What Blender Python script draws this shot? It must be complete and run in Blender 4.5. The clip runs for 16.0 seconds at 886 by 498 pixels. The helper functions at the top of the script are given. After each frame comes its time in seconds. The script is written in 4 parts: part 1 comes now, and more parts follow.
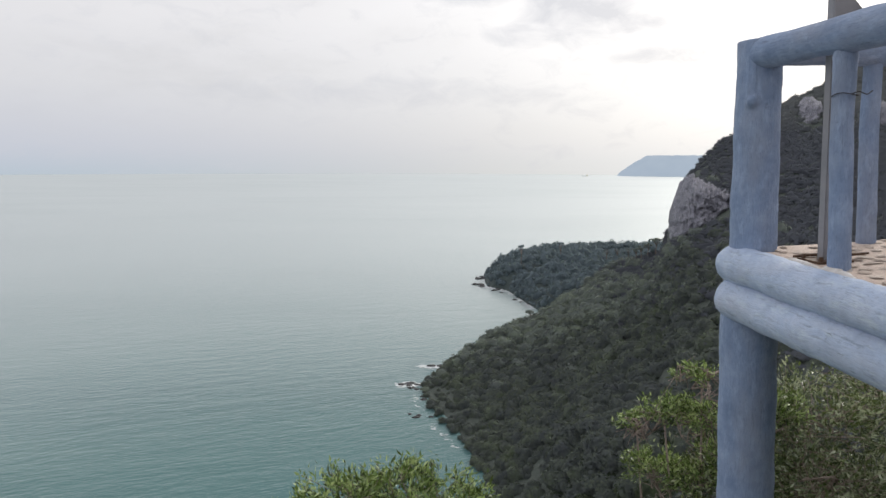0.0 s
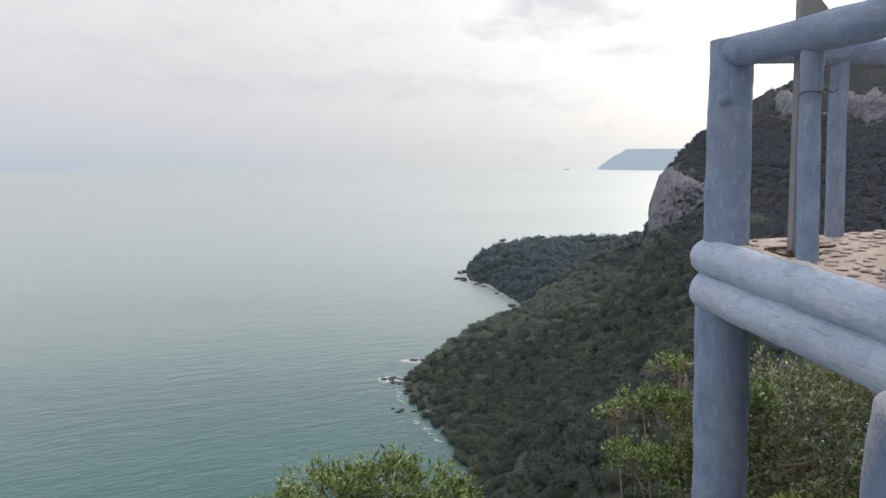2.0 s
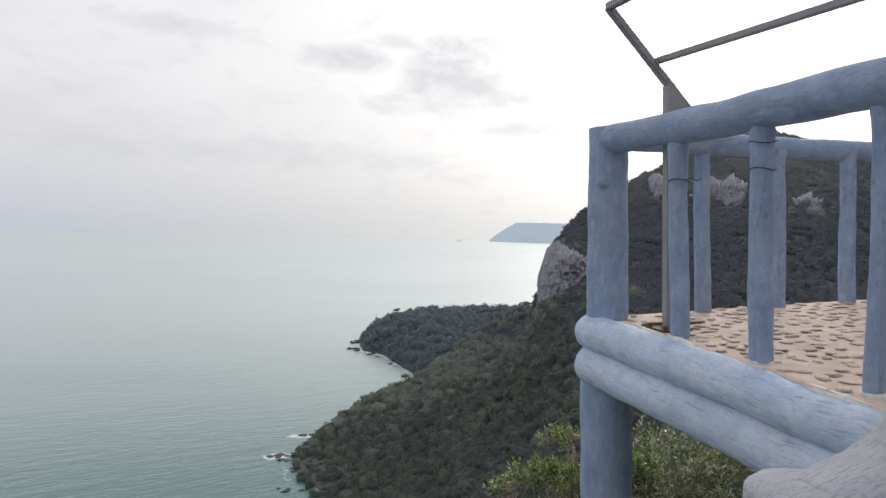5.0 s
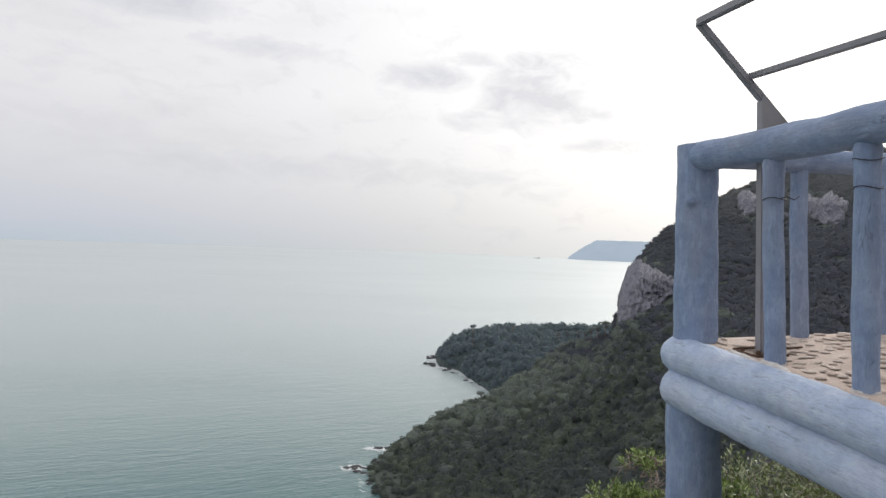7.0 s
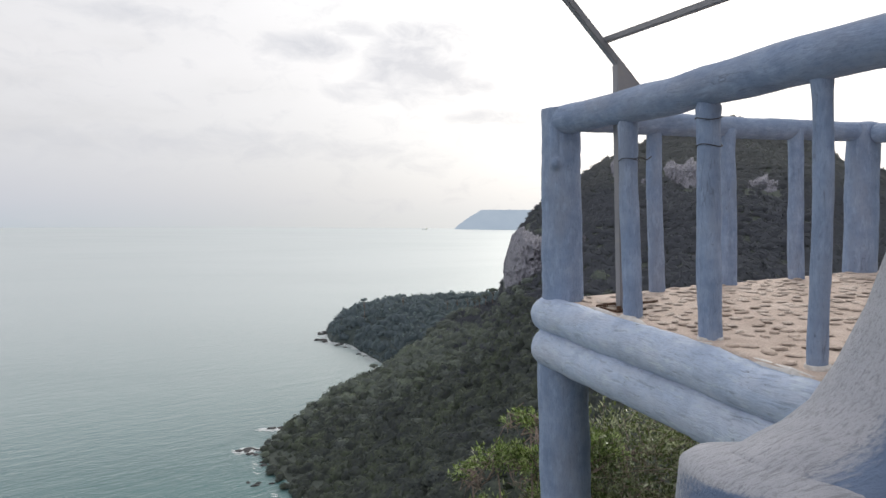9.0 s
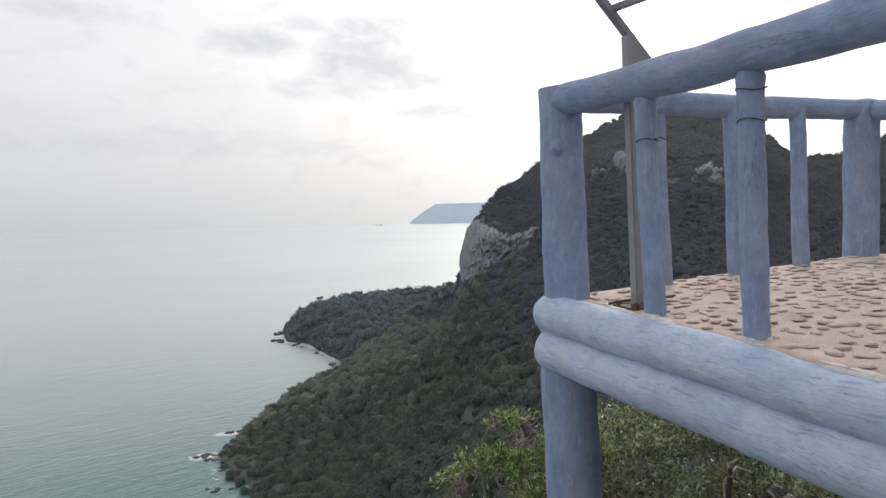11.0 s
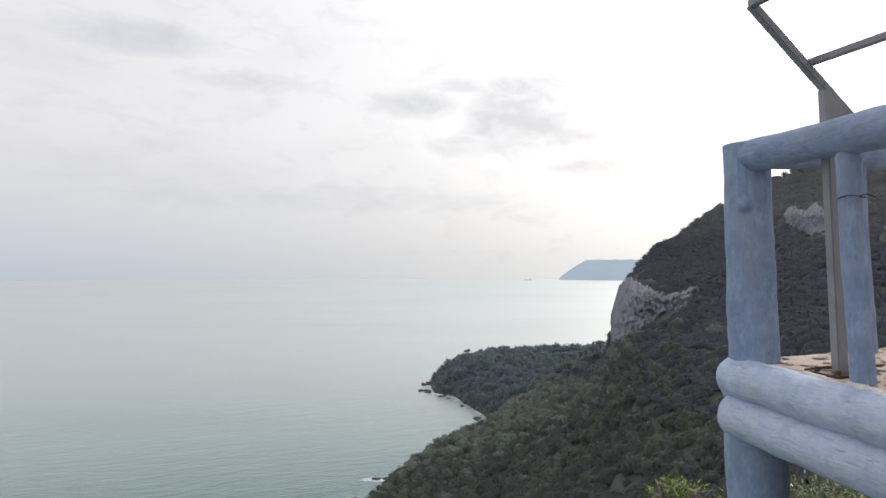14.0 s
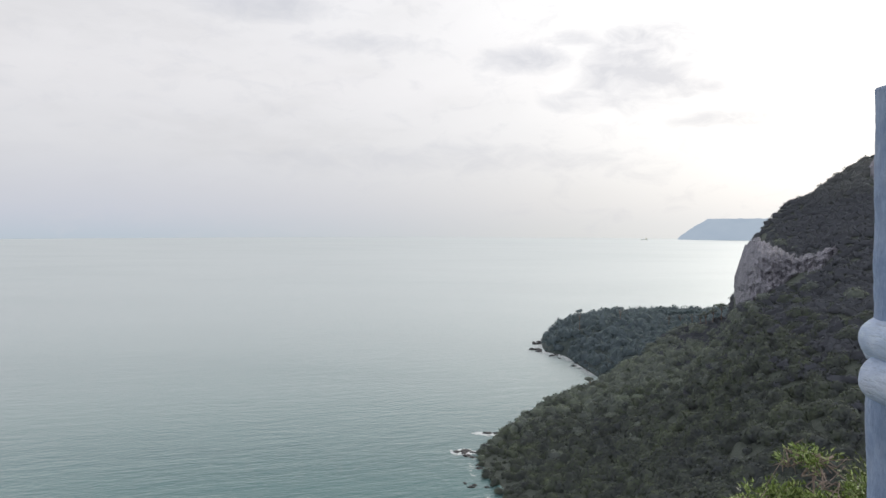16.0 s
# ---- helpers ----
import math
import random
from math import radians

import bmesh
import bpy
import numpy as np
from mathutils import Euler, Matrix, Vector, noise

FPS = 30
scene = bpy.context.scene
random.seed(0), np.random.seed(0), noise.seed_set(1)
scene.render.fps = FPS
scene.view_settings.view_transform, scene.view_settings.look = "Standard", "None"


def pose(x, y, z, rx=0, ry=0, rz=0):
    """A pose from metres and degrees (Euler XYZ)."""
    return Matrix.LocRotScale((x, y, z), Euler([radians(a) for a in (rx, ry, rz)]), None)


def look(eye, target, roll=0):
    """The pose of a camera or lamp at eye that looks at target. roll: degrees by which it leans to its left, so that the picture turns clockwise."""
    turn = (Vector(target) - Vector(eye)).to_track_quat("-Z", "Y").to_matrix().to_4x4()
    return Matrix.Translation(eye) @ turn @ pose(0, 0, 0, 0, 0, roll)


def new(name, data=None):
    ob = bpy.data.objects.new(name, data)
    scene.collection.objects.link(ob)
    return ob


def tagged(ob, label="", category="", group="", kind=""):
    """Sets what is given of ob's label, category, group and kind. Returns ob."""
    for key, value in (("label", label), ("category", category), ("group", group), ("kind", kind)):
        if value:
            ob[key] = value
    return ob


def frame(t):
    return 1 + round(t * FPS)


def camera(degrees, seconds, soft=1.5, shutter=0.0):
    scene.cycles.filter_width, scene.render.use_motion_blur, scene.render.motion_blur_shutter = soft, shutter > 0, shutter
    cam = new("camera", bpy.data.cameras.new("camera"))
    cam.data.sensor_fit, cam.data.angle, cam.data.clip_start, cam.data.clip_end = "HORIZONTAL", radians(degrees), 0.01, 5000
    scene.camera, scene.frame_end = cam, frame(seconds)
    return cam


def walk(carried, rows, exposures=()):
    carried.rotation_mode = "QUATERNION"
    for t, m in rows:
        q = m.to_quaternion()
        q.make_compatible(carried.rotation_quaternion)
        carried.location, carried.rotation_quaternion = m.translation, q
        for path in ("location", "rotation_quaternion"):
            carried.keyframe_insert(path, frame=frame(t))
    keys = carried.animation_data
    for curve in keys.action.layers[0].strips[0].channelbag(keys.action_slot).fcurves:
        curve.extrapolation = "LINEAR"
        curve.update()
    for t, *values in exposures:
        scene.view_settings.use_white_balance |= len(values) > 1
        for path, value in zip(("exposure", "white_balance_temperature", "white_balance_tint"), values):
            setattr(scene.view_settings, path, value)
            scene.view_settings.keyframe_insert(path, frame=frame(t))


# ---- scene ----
cam = camera(68.4, 16.0, soft=1.5)
SEA = -100.0
# seconds, eye, yaw (to the left), pitch and roll in degrees
WALK = [
    (0, -0.221, 0.297, 0.575, -6.117, -7.738, 0.239),
    (0.5, -0.217, 0.308, 0.573, -3.790, -9.132, -0.685),
    (1, -0.235, 0.255, 0.576, -4.352, -9.452, -0.290),
    (1.5, -0.231, 0.263, 0.579, -6.050, -9.318, -0.107),
    (2, -0.223, 0.251, 0.588, -7.722, -8.224, 0.004),
    (2.5, -0.220, 0.239, 0.610, -11.790, -5.697, 0.268),
    (3, -0.207, 0.275, 0.618, -16.209, -2.838, 0.221),
    (5.5, -0.198, 0.285, 0.605, -16.592, -1.963, 1.904),
    (6, -0.202, 0.300, 0.604, -14.392, -2.148, 1.830),
    (6.5, -0.224, 0.277, 0.613, -11.648, -1.434, 1.863),
    (7, -0.231, 0.259, 0.610, -10.094, -0.798, 2.195),
    (7.5, -0.217, 0.255, 0.601, -9.648, -2.054, 2.216),
    (8, -0.193, 0.258, 0.603, -10.292, -3.537, 1.479),
    (8.5, -0.145, 0.230, 0.589, -14.561, -2.958, 1.485),
    (8.7, -0.122, 0.253, 0.589, -17.882, -2.816, 1.291),
    (11, -0.164, 0.689, 0.584, -23.837, -3.492, -1.217),
    (11.5, -0.182, 0.753, 0.586, -22.121, -5.124, -0.301),
    (12, -0.231, 0.697, 0.568, -21.253, -6.054, 0.662),
    (12.5, -0.279, 0.698, 0.583, -21.435, -3.876, 0.132),
    (13, -0.291, 0.679, 0.587, -18.949, -0.982, -0.188),
    (13.5, -0.311, 0.648, 0.587, -14.502, 0.562, -0.154),
    (14, -0.323, 0.634, 0.582, -10.890, 1.432, 0.063),
    (14.5, -0.336, 0.643, 0.578, -7.774, 1.113, 0.136),
    (15, -0.349, 0.615, 0.579, -5.102, 0.407, -0.001),
    (15.5, -0.356, 0.628, 0.577, -2.928, 0.523, 0.102),
    (16, -0.373, 0.588, 0.558, -1.159, -2.191, 0.129),
]


def eye_pose(x, y, z, yaw, pitch, roll):
    ahead = Vector((-math.sin(radians(yaw)) * math.cos(radians(pitch)), math.cos(radians(yaw)) * math.cos(radians(pitch)), math.sin(radians(pitch))))
    return look((x, y, z), Vector((x, y, z)) + 10 * ahead, roll)


walk(cam, [(t, eye_pose(*row)) for t, *row in WALK])

# ---- light: bright overcast, the sun behind thin cloud ahead and to the right ----
SUN_AZ, SUN_EL = 45.0, 26.0


def sun_way():
    a, e = radians(SUN_AZ), radians(SUN_EL)
    return Vector((math.sin(a) * math.cos(e), math.cos(a) * math.cos(e), math.sin(e)))


class Nodes:
    """Short hand for a node tree."""

    def __init__(self, tree):
        self.tree = tree
        tree.nodes.clear()

    def add(self, kind, ins=(), **attrs):
        n = self.tree.nodes.new(kind)
        for k, v in attrs.items():
            setattr(n, k, v)
        for k, v in (ins.items() if isinstance(ins, dict) else enumerate(ins)):
            if v is None:
                continue
            if isinstance(v, bpy.types.NodeSocket):
                self.tree.links.new(v, n.inputs[k])
            else:
                n.inputs[k].default_value = v
        return n

    def math(self, op, a, b=None, c=None, clamp=False):
        return self.add("ShaderNodeMath", (a, b, c), operation=op, use_clamp=clamp).outputs[0]

    def vmath(self, op, a, b=None, out=0):
        return self.add("ShaderNodeVectorMath", (a, b), operation=op).outputs[out]

    def noise(self, vec, scale, detail=4.0, rough=0.55, out=0, dist=0.0):
        return self.add("ShaderNodeTexNoise", {"Vector": vec, "Scale": scale, "Detail": detail, "Roughness": rough, "Distortion": dist}).outputs[out]

    def ramp(self, fac, *stops, mode="LINEAR"):
        n = self.add("ShaderNodeValToRGB", (fac,))
        r = n.color_ramp
        r.interpolation = mode
        while len(r.elements) < len(stops):
            r.elements.new(0.5)
        for e, (at, col) in zip(r.elements, stops):
            e.position = at
            e.color = (*col, 1) if isinstance(col, tuple) else (col, col, col, 1)
        return n.outputs[0]

    def mix(self, fac, a, b, blend="MIX"):
        n = self.add("ShaderNodeMix", data_type="RGBA", blend_type=blend)
        for i, v in ((0, fac), (6, a), (7, b)):
            if isinstance(v, bpy.types.NodeSocket):
                self.tree.links.new(v, n.inputs[i])
            elif isinstance(v, tuple):
                n.inputs[i].default_value = (*v, 1)
            else:
                n.inputs[i].default_value = v
        return n.outputs[2]

    def scaled(self, vec, sx, sy, sz):
        return self.vmath("MULTIPLY", vec, (sx, sy, sz))


world = bpy.data.worlds.new("world")
scene.world = world
world.use_nodes = True
w = Nodes(world.node_tree)
way = w.add("ShaderNodeTexCoord").outputs["Generated"]
sky = w.add("ShaderNodeTexSky", sky_type="NISHITA", sun_disc=False, sun_elevation=radians(SUN_EL), sun_rotation=radians(SUN_AZ), air_density=1.2, dust_density=3.0)
clear = w.vmath("MULTIPLY", sky.outputs[0], (0.10, 0.10, 0.10))
xyz = w.add("ShaderNodeSeparateXYZ", (way,))
up = w.math("MAXIMUM", xyz.outputs[2], 0.0)
# direction as angles in degrees: to the right of +y, and up
az = w.math("MULTIPLY", w.math("ARCTAN2", xyz.outputs[0], xyz.outputs[1]), 57.296)
el = w.math("MULTIPLY", w.math("ARCSINE", xyz.outputs[2]), 57.296)
angles = w.add("ShaderNodeCombineXYZ", (az, el, 2.3)).outputs[0]
big = w.noise(w.scaled(angles, 0.045, 0.13, 1), 1.0, 5.0, 0.55, dist=0.4)
small = w.noise(w.scaled(angles, 0.16, 0.42, 1), 1.0, 6.0, 0.6)
grey = w.math("ADD", w.math("MULTIPLY", big, 0.6), w.math("MULTIPLY", small, 0.4))
shade = w.ramp(grey, (0.36, 1.0), (0.50, 0.975), (0.60, 0.925), (0.72, 0.87))
# the denser clouds: azimuth, elevation, half width and height, weight
CLOUDS = ((18.0, 13.0, 6.2, 3.8, 1.0), (20.5, 11.2, 6.0, 1.2, 0.7), (8.6, 13.9, 5.0, 1.3, 0.7), (13.5, 10.4, 4.0, 1.0, 0.55), (26.5, 8.5, 7.0, 0.9, 0.65), (12.6, 15.4, 3.0, 0.8, 0.5), (-14.5, 17.8, 7.0, 1.5, 0.8), (-5.5, 15.3, 6.0, 1.0, 0.45), (2.0, 5.6, 16.0, 1.2, 0.35), (24.0, 15.6, 5.0, 0.7, 0.35), (32.0, 12.4, 6.0, 1.0, 0.45))
mass = None
for ca, ce, wa, we, much in CLOUDS:
    da = w.math("DIVIDE", w.math("SUBTRACT", az, ca), wa)
    de = w.math("DIVIDE", w.math("SUBTRACT", el, ce), we)
    near_it = w.math("SUBTRACT", 1.0, w.math("ADD", w.math("MULTIPLY", da, da), w.math("MULTIPLY", de, de)))
    here = w.math("MULTIPLY", w.math("MAXIMUM", near_it, -0.6), much)
    mass = here if mass is None else w.math("MAXIMUM", mass, here)
ragged = w.noise(w.scaled(angles, 0.30, 0.62, 1), 1.0, 7.0, 0.62, dist=0.5)
dense = w.ramp(w.math("ADD", w.math("MULTIPLY", mass, 0.42), w.math("MULTIPLY", ragged, 0.9)), (0.38, 0.0), (0.86, 1.0))
toward = w.math("MAXIMUM", w.vmath("DOT_PRODUCT", way, tuple(sun_way()), out=1), 0.0)
glow = w.math("ADD", w.math("MULTIPLY", w.math("POWER", toward, 3.0), 0.26), w.math("MULTIPLY", w.math("POWER", toward, 10.0), 0.62))
# low sky: sea haze, bluer away from the sun and paler towards it
low = w.math("DIVIDE", w.math("ADD", el, 2.0), 30.0)
cool = w.ramp(low, (0.02, (0.500, 0.582, 0.662)), (0.055, (0.548, 0.606, 0.690)), (0.10, (0.600, 0.632, 0.712)), (0.17, (0.655, 0.672, 0.735)), (0.27, (0.735, 0.738, 0.775)), (0.46, (0.83, 0.82, 0.845)), (0.95, (0.87, 0.87, 0.90)))
warm = w.ramp(low, (0.02, (0.590, 0.606, 0.622)), (0.055, (0.605, 0.620, 0.642)), (0.10, (0.625, 0.636, 0.665)), (0.17, (0.670, 0.676, 0.705)), (0.27, (0.735, 0.735, 0.765)), (0.46, (0.83, 0.82, 0.845)), (0.95, (0.87, 0.87, 0.90)))
rise = w.mix(w.ramp(w.math("DIVIDE", w.math("ADD", az, 35.0), 60.0), (0.15, 0.0), (0.75, 1.0)), cool, warm)
rise = w.mix(w.ramp(up, (0.45, 0.0), (1.0, 1.0)), rise, (0.76, 0.79, 0.86))
thin = w.ramp(up, (0.02, 0.0), (0.12, 1.0))
cloud = w.mix(thin, rise, w.mix(1.0, rise, shade, "MULTIPLY"))
lit = w.vmath("ADD", cloud, w.vmath("MULTIPLY", w.add("ShaderNodeCombineXYZ", (glow, glow, glow)).outputs[0], (1.0, 0.97, 0.88)))
lit = w.mix(w.math("MULTIPLY", dense, 0.78), lit, (0.648, 0.660, 0.715))
whole = w.mix(0.94, clear, lit)
w.add("ShaderNodeOutputWorld", (w.add("ShaderNodeBackground", (whole, 1.0)).outputs[0],))

sun = new("sun", bpy.data.lights.new("sun", "SUN"))
sun.data.energy, sun.data.angle, sun.data.color = 1.2, radians(20), (1.0, 0.95, 0.86)
sun.matrix_world = look(tuple(sun_way() * 50), (0, 0, 0))


# ---- materials ----
def material(name):
    m = bpy.data.materials.new(name)
    m.use_nodes = True
    n = Nodes(m.node_tree)
    return m, n


def finish(n, color, rough=0.8, bump=None, dist=0.01, strength=1.0, **more):
    ins = {"Base Color": color, "Roughness": rough}
    ins.update({k.replace("_", " "): v for k, v in more.items()})
    if bump is not None:
        ins["Normal"] = n.add("ShaderNodeBump", {"Strength": strength, "Distance": dist, "Height": bump}).outputs[0]
    b = n.add("ShaderNodeBsdfPrincipled", ins)
    n.add("ShaderNodeOutputMaterial", (b.outputs[0],))
    return b


def painted_wood(name, axis, low, mid, high, cracks=0.6, wear=0.4, brush=1.0):
    """Blue-grey paint over cement moulded like a log: brushed and weathered along one axis, greyer where it has worn."""
    m, n = material(name)
    co = n.add("ShaderNodeTexCoord").outputs["Object"]
    warped = n.vmath("ADD", co, n.vmath("MULTIPLY", n.noise(co, 5.0, 3.0, 0.5, out=1), (0.05, 0.05, 0.05)))

    def streaks(across, along, detail, rough, vec):
        k = [across] * 3
        k["xyz".index(axis)] = along
        return n.noise(n.scaled(vec, *k), 1.0, detail, rough)

    grain = streaks(62.0, 6.0, 6.0, 0.62, warped)
    fine = streaks(190.0, 30.0, 4.0, 0.6, warped)
    scuff = streaks(34.0, 9.0, 7.0, 0.68, warped)
    wide = streaks(7.0, 2.2, 5.0, 0.6, co)
    blot = n.noise(co, 9.0, 8.0, 0.68)
    base = n.ramp(blot, (0.30, low), (0.50, mid), (0.72, high))
    worn = (mid[0] * 1.22, mid[1] * 1.01, mid[2] * 0.84)
    base = n.mix(n.ramp(wide, (0.44, 0.0), (0.68, wear)), base, worn)
    base = n.mix(n.ramp(scuff, (0.52, 0.0), (0.70, 0.55)), base, tuple(min(0.82, 1.22 * v) for v in high))
    base = n.mix(n.ramp(grain, (0.30, 0.62 * brush), (0.43, 0.0)), base, tuple(0.60 * v for v in low))
    base = n.mix(n.ramp(fine, (0.32, 0.40), (0.46, 0.0)), base, tuple(0.66 * v for v in low))
    speck = n.noise(co, 70.0, 4.0, 0.7)
    base = n.mix(n.ramp(speck, (0.66, 0.0), (0.72, 0.55)), base, (0.12, 0.125, 0.14))
    lines = streaks(30.0, 0.8, 2.0, 0.5, warped)
    crack = n.math("MULTIPLY", n.ramp(n.math("ABSOLUTE", n.math("SUBTRACT", lines, 0.56)), (0.0, 1.0), (0.007, 0.0)), n.ramp(n.noise(co, 3.1, 2.0, 0.5), (0.52, 0.0), (0.58, 1.0)))
    base = n.mix(n.math("MULTIPLY", crack, cracks), base, (0.085, 0.09, 0.11))
    height = n.math("ADD", n.math("MULTIPLY", grain, 0.55), n.math("ADD", n.math("MULTIPLY", fine, 0.30), n.math("MULTIPLY", blot, 0.55)))
    height = n.math("SUBTRACT", height, n.math("MULTIPLY", crack, 0.7 * cracks))
    finish(n, base, 0.72, height, 0.011, 0.85)
    return m


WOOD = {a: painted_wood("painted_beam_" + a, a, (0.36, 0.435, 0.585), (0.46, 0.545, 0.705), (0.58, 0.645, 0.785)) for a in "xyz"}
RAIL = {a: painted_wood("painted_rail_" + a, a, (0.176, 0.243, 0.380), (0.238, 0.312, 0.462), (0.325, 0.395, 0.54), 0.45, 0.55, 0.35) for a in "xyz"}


def weathered_wood():
    """Log-shaped cement: bare and grained on top, where hands have worn the blue paint away."""
    m, n = material("weathered_log")
    co = n.add("ShaderNodeTexCoord").outputs["Object"]
    warp = n.vmath("ADD", co, n.vmath("MULTIPLY", n.noise(co, 5.0, 3.0, 0.5, out=1), (0.025, 0.025, 0.025)))
    lines = n.noise(n.scaled(warp, 14.0, 210.0, 120.0), 1.0, 4.0, 0.65)
    grit = n.noise(co, 330.0, 3.0, 0.65)
    blot = n.noise(co, 6.0, 5.0, 0.6)
    base = n.ramp(blot, (0.3, (0.40, 0.41, 0.455)), (0.6, (0.50, 0.50, 0.54)), (0.75, (0.58, 0.57, 0.60)))
    base = n.mix(n.ramp(lines, (0.36, 0.62), (0.50, 0.0)), base, (0.25, 0.25, 0.275))
    base = n.mix(n.ramp(grit, (0.34, 0.45), (0.46, 0.0)), base, (0.28, 0.28, 0.305))
    # Paint left on the front and sides is darkened to hold their shade.
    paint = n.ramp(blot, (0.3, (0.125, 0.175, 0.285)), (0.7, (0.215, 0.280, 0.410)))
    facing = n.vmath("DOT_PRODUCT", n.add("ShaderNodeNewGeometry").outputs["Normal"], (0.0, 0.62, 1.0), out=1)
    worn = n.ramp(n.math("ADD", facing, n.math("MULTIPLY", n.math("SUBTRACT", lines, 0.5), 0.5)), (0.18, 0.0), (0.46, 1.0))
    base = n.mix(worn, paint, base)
    finish(n, base, 0.85, n.math("ADD", lines, n.math("ADD", n.math("MULTIPLY", grit, 0.3), n.math("MULTIPLY", blot, 0.5))), 0.008, 0.8)
    return m


STUMP_WOOD = weathered_wood()


def cement():
    m, n = material("tan_cement")
    co = n.add("ShaderNodeTexCoord").outputs["Object"]
    blot = n.noise(co, 5.0, 6.0, 0.6)
    sand = n.noise(co, 160.0, 3.0, 0.6)
    base = n.ramp(blot, (0.3, (0.56, 0.435, 0.36)), (0.55, (0.68, 0.545, 0.46)), (0.75, (0.74, 0.625, 0.54)))
    base = n.mix(n.ramp(sand, (0.35, 0.4), (0.55, 0.0)), base, (0.30, 0.23, 0.17))
    finish(n, base, 0.9, n.math("ADD", sand, n.math("MULTIPLY", blot, 2.0)), 0.008, 0.6)
    return m


CEMENT = cement()


def pebble():
    m, n = material("pebble")
    co = n.add("ShaderNodeTexCoord").outputs["Object"]
    pick = n.add("ShaderNodeObjectInfo").outputs["Random"]
    base = n.ramp(pick, (0.0, (0.53, 0.41, 0.335)), (0.35, (0.65, 0.52, 0.435)), (0.7, (0.73, 0.605, 0.52)), (1.0, (0.62, 0.51, 0.435)))
    sand = n.noise(co, 60.0, 4.0, 0.6)
    base = n.mix(n.ramp(sand, (0.35, 0.5), (0.6, 0.0)), base, (0.25, 0.19, 0.145))
    finish(n, base, 0.75, sand, 0.004, 0.5)
    return m


PEBBLE = pebble()


def steel():
    m, n = material("grey_painted_steel")
    co = n.add("ShaderNodeTexCoord").outputs["Object"]
    blot = n.noise(co, 9.0, 6.0, 0.65)
    base = n.ramp(blot, (0.3, (0.225, 0.222, 0.240)), (0.6, (0.280, 0.272, 0.288)), (0.82, (0.32, 0.295, 0.285)))
    finish(n, base, 0.5, blot, 0.002, 0.4, Metallic=0.0)
    return m


STEEL = steel()


def plain(name, dark, light, scale=30.0, rough=0.7, **more):
    m, n = material(name)
    co = n.add("ShaderNodeTexCoord").outputs["Object"]
    v = n.noise(co, scale, 5.0, 0.6)
    finish(n, n.ramp(v, (0.3, dark), (0.7, light)), rough, v, 0.003, 0.5, **more)
    return m


MORTAR = plain("pale_mortar", (0.50, 0.45, 0.41), (0.78, 0.75, 0.73), 30)
RUST = plain("rusty_plate", (0.055, 0.03, 0.018), (0.14, 0.075, 0.042), 45)
PEBBLE_SHADE = plain("pebble_shade", (0.19, 0.135, 0.10), (0.36, 0.27, 0.21), 40)
WIRE = plain("dark_wire", (0.02, 0.018, 0.017), (0.05, 0.042, 0.038), 80)
WHITE_CAP = plain("white_paint", (0.40, 0.42, 0.45), (0.60, 0.61, 0.63), 14)
BARK = plain("pale_bark", (0.17, 0.125, 0.10), (0.42, 0.34, 0.29), 40, 0.85)
FOAM = plain("sea_foam", (0.55, 0.59, 0.59), (0.78, 0.80, 0.80), 0.4, 0.6)
UNDERGROWTH = plain("dark_undergrowth", (0.035, 0.05, 0.05), (0.075, 0.095, 0.09), 0.3, 0.9)
SHORE_ROCK = plain("wet_shore_rock", (0.018, 0.018, 0.02), (0.075, 0.07, 0.07), 0.6, 0.6)


def leaf_material(name, dark, mid, light):
    m, n = material(name)
    pick = n.add("ShaderNodeNewGeometry").outputs["Random Per Island"]
    co = n.add("ShaderNodeTexCoord").outputs["Object"]
    tint = n.noise(co, 2.2, 3.0, 0.5)
    v = n.math("ADD", n.math("MULTIPLY", pick, 0.6), n.math("MULTIPLY", tint, 0.5))
    base = n.ramp(v, (0.32, dark), (0.56, mid), (0.78, light))
    b = n.add("ShaderNodeBsdfPrincipled", {"Base Color": base, "Roughness": 0.28, "Specular IOR Level": 0.75})
    t = n.add("ShaderNodeBsdfTranslucent", (n.mix(0.4, base, (0.24, 0.30, 0.06)),))
    mixed = n.add("ShaderNodeMixShader", (0.42, b.outputs[0], t.outputs[0]))
    n.add("ShaderNodeOutputMaterial", (mixed.outputs[0],))
    return m


LEAF = leaf_material("shrub_leaf", (0.028, 0.052, 0.018), (0.165, 0.262, 0.070), (0.52, 0.62, 0.28))
LEAF_DRY = leaf_material("dull_leaf", (0.028, 0.040, 0.021), (0.122, 0.168, 0.066), (0.54, 0.57, 0.40))
LEAF_BRIGHT = leaf_material("young_leaf", (0.12, 0.17, 0.022), (0.24, 0.31, 0.05), (0.42, 0.47, 0.12))


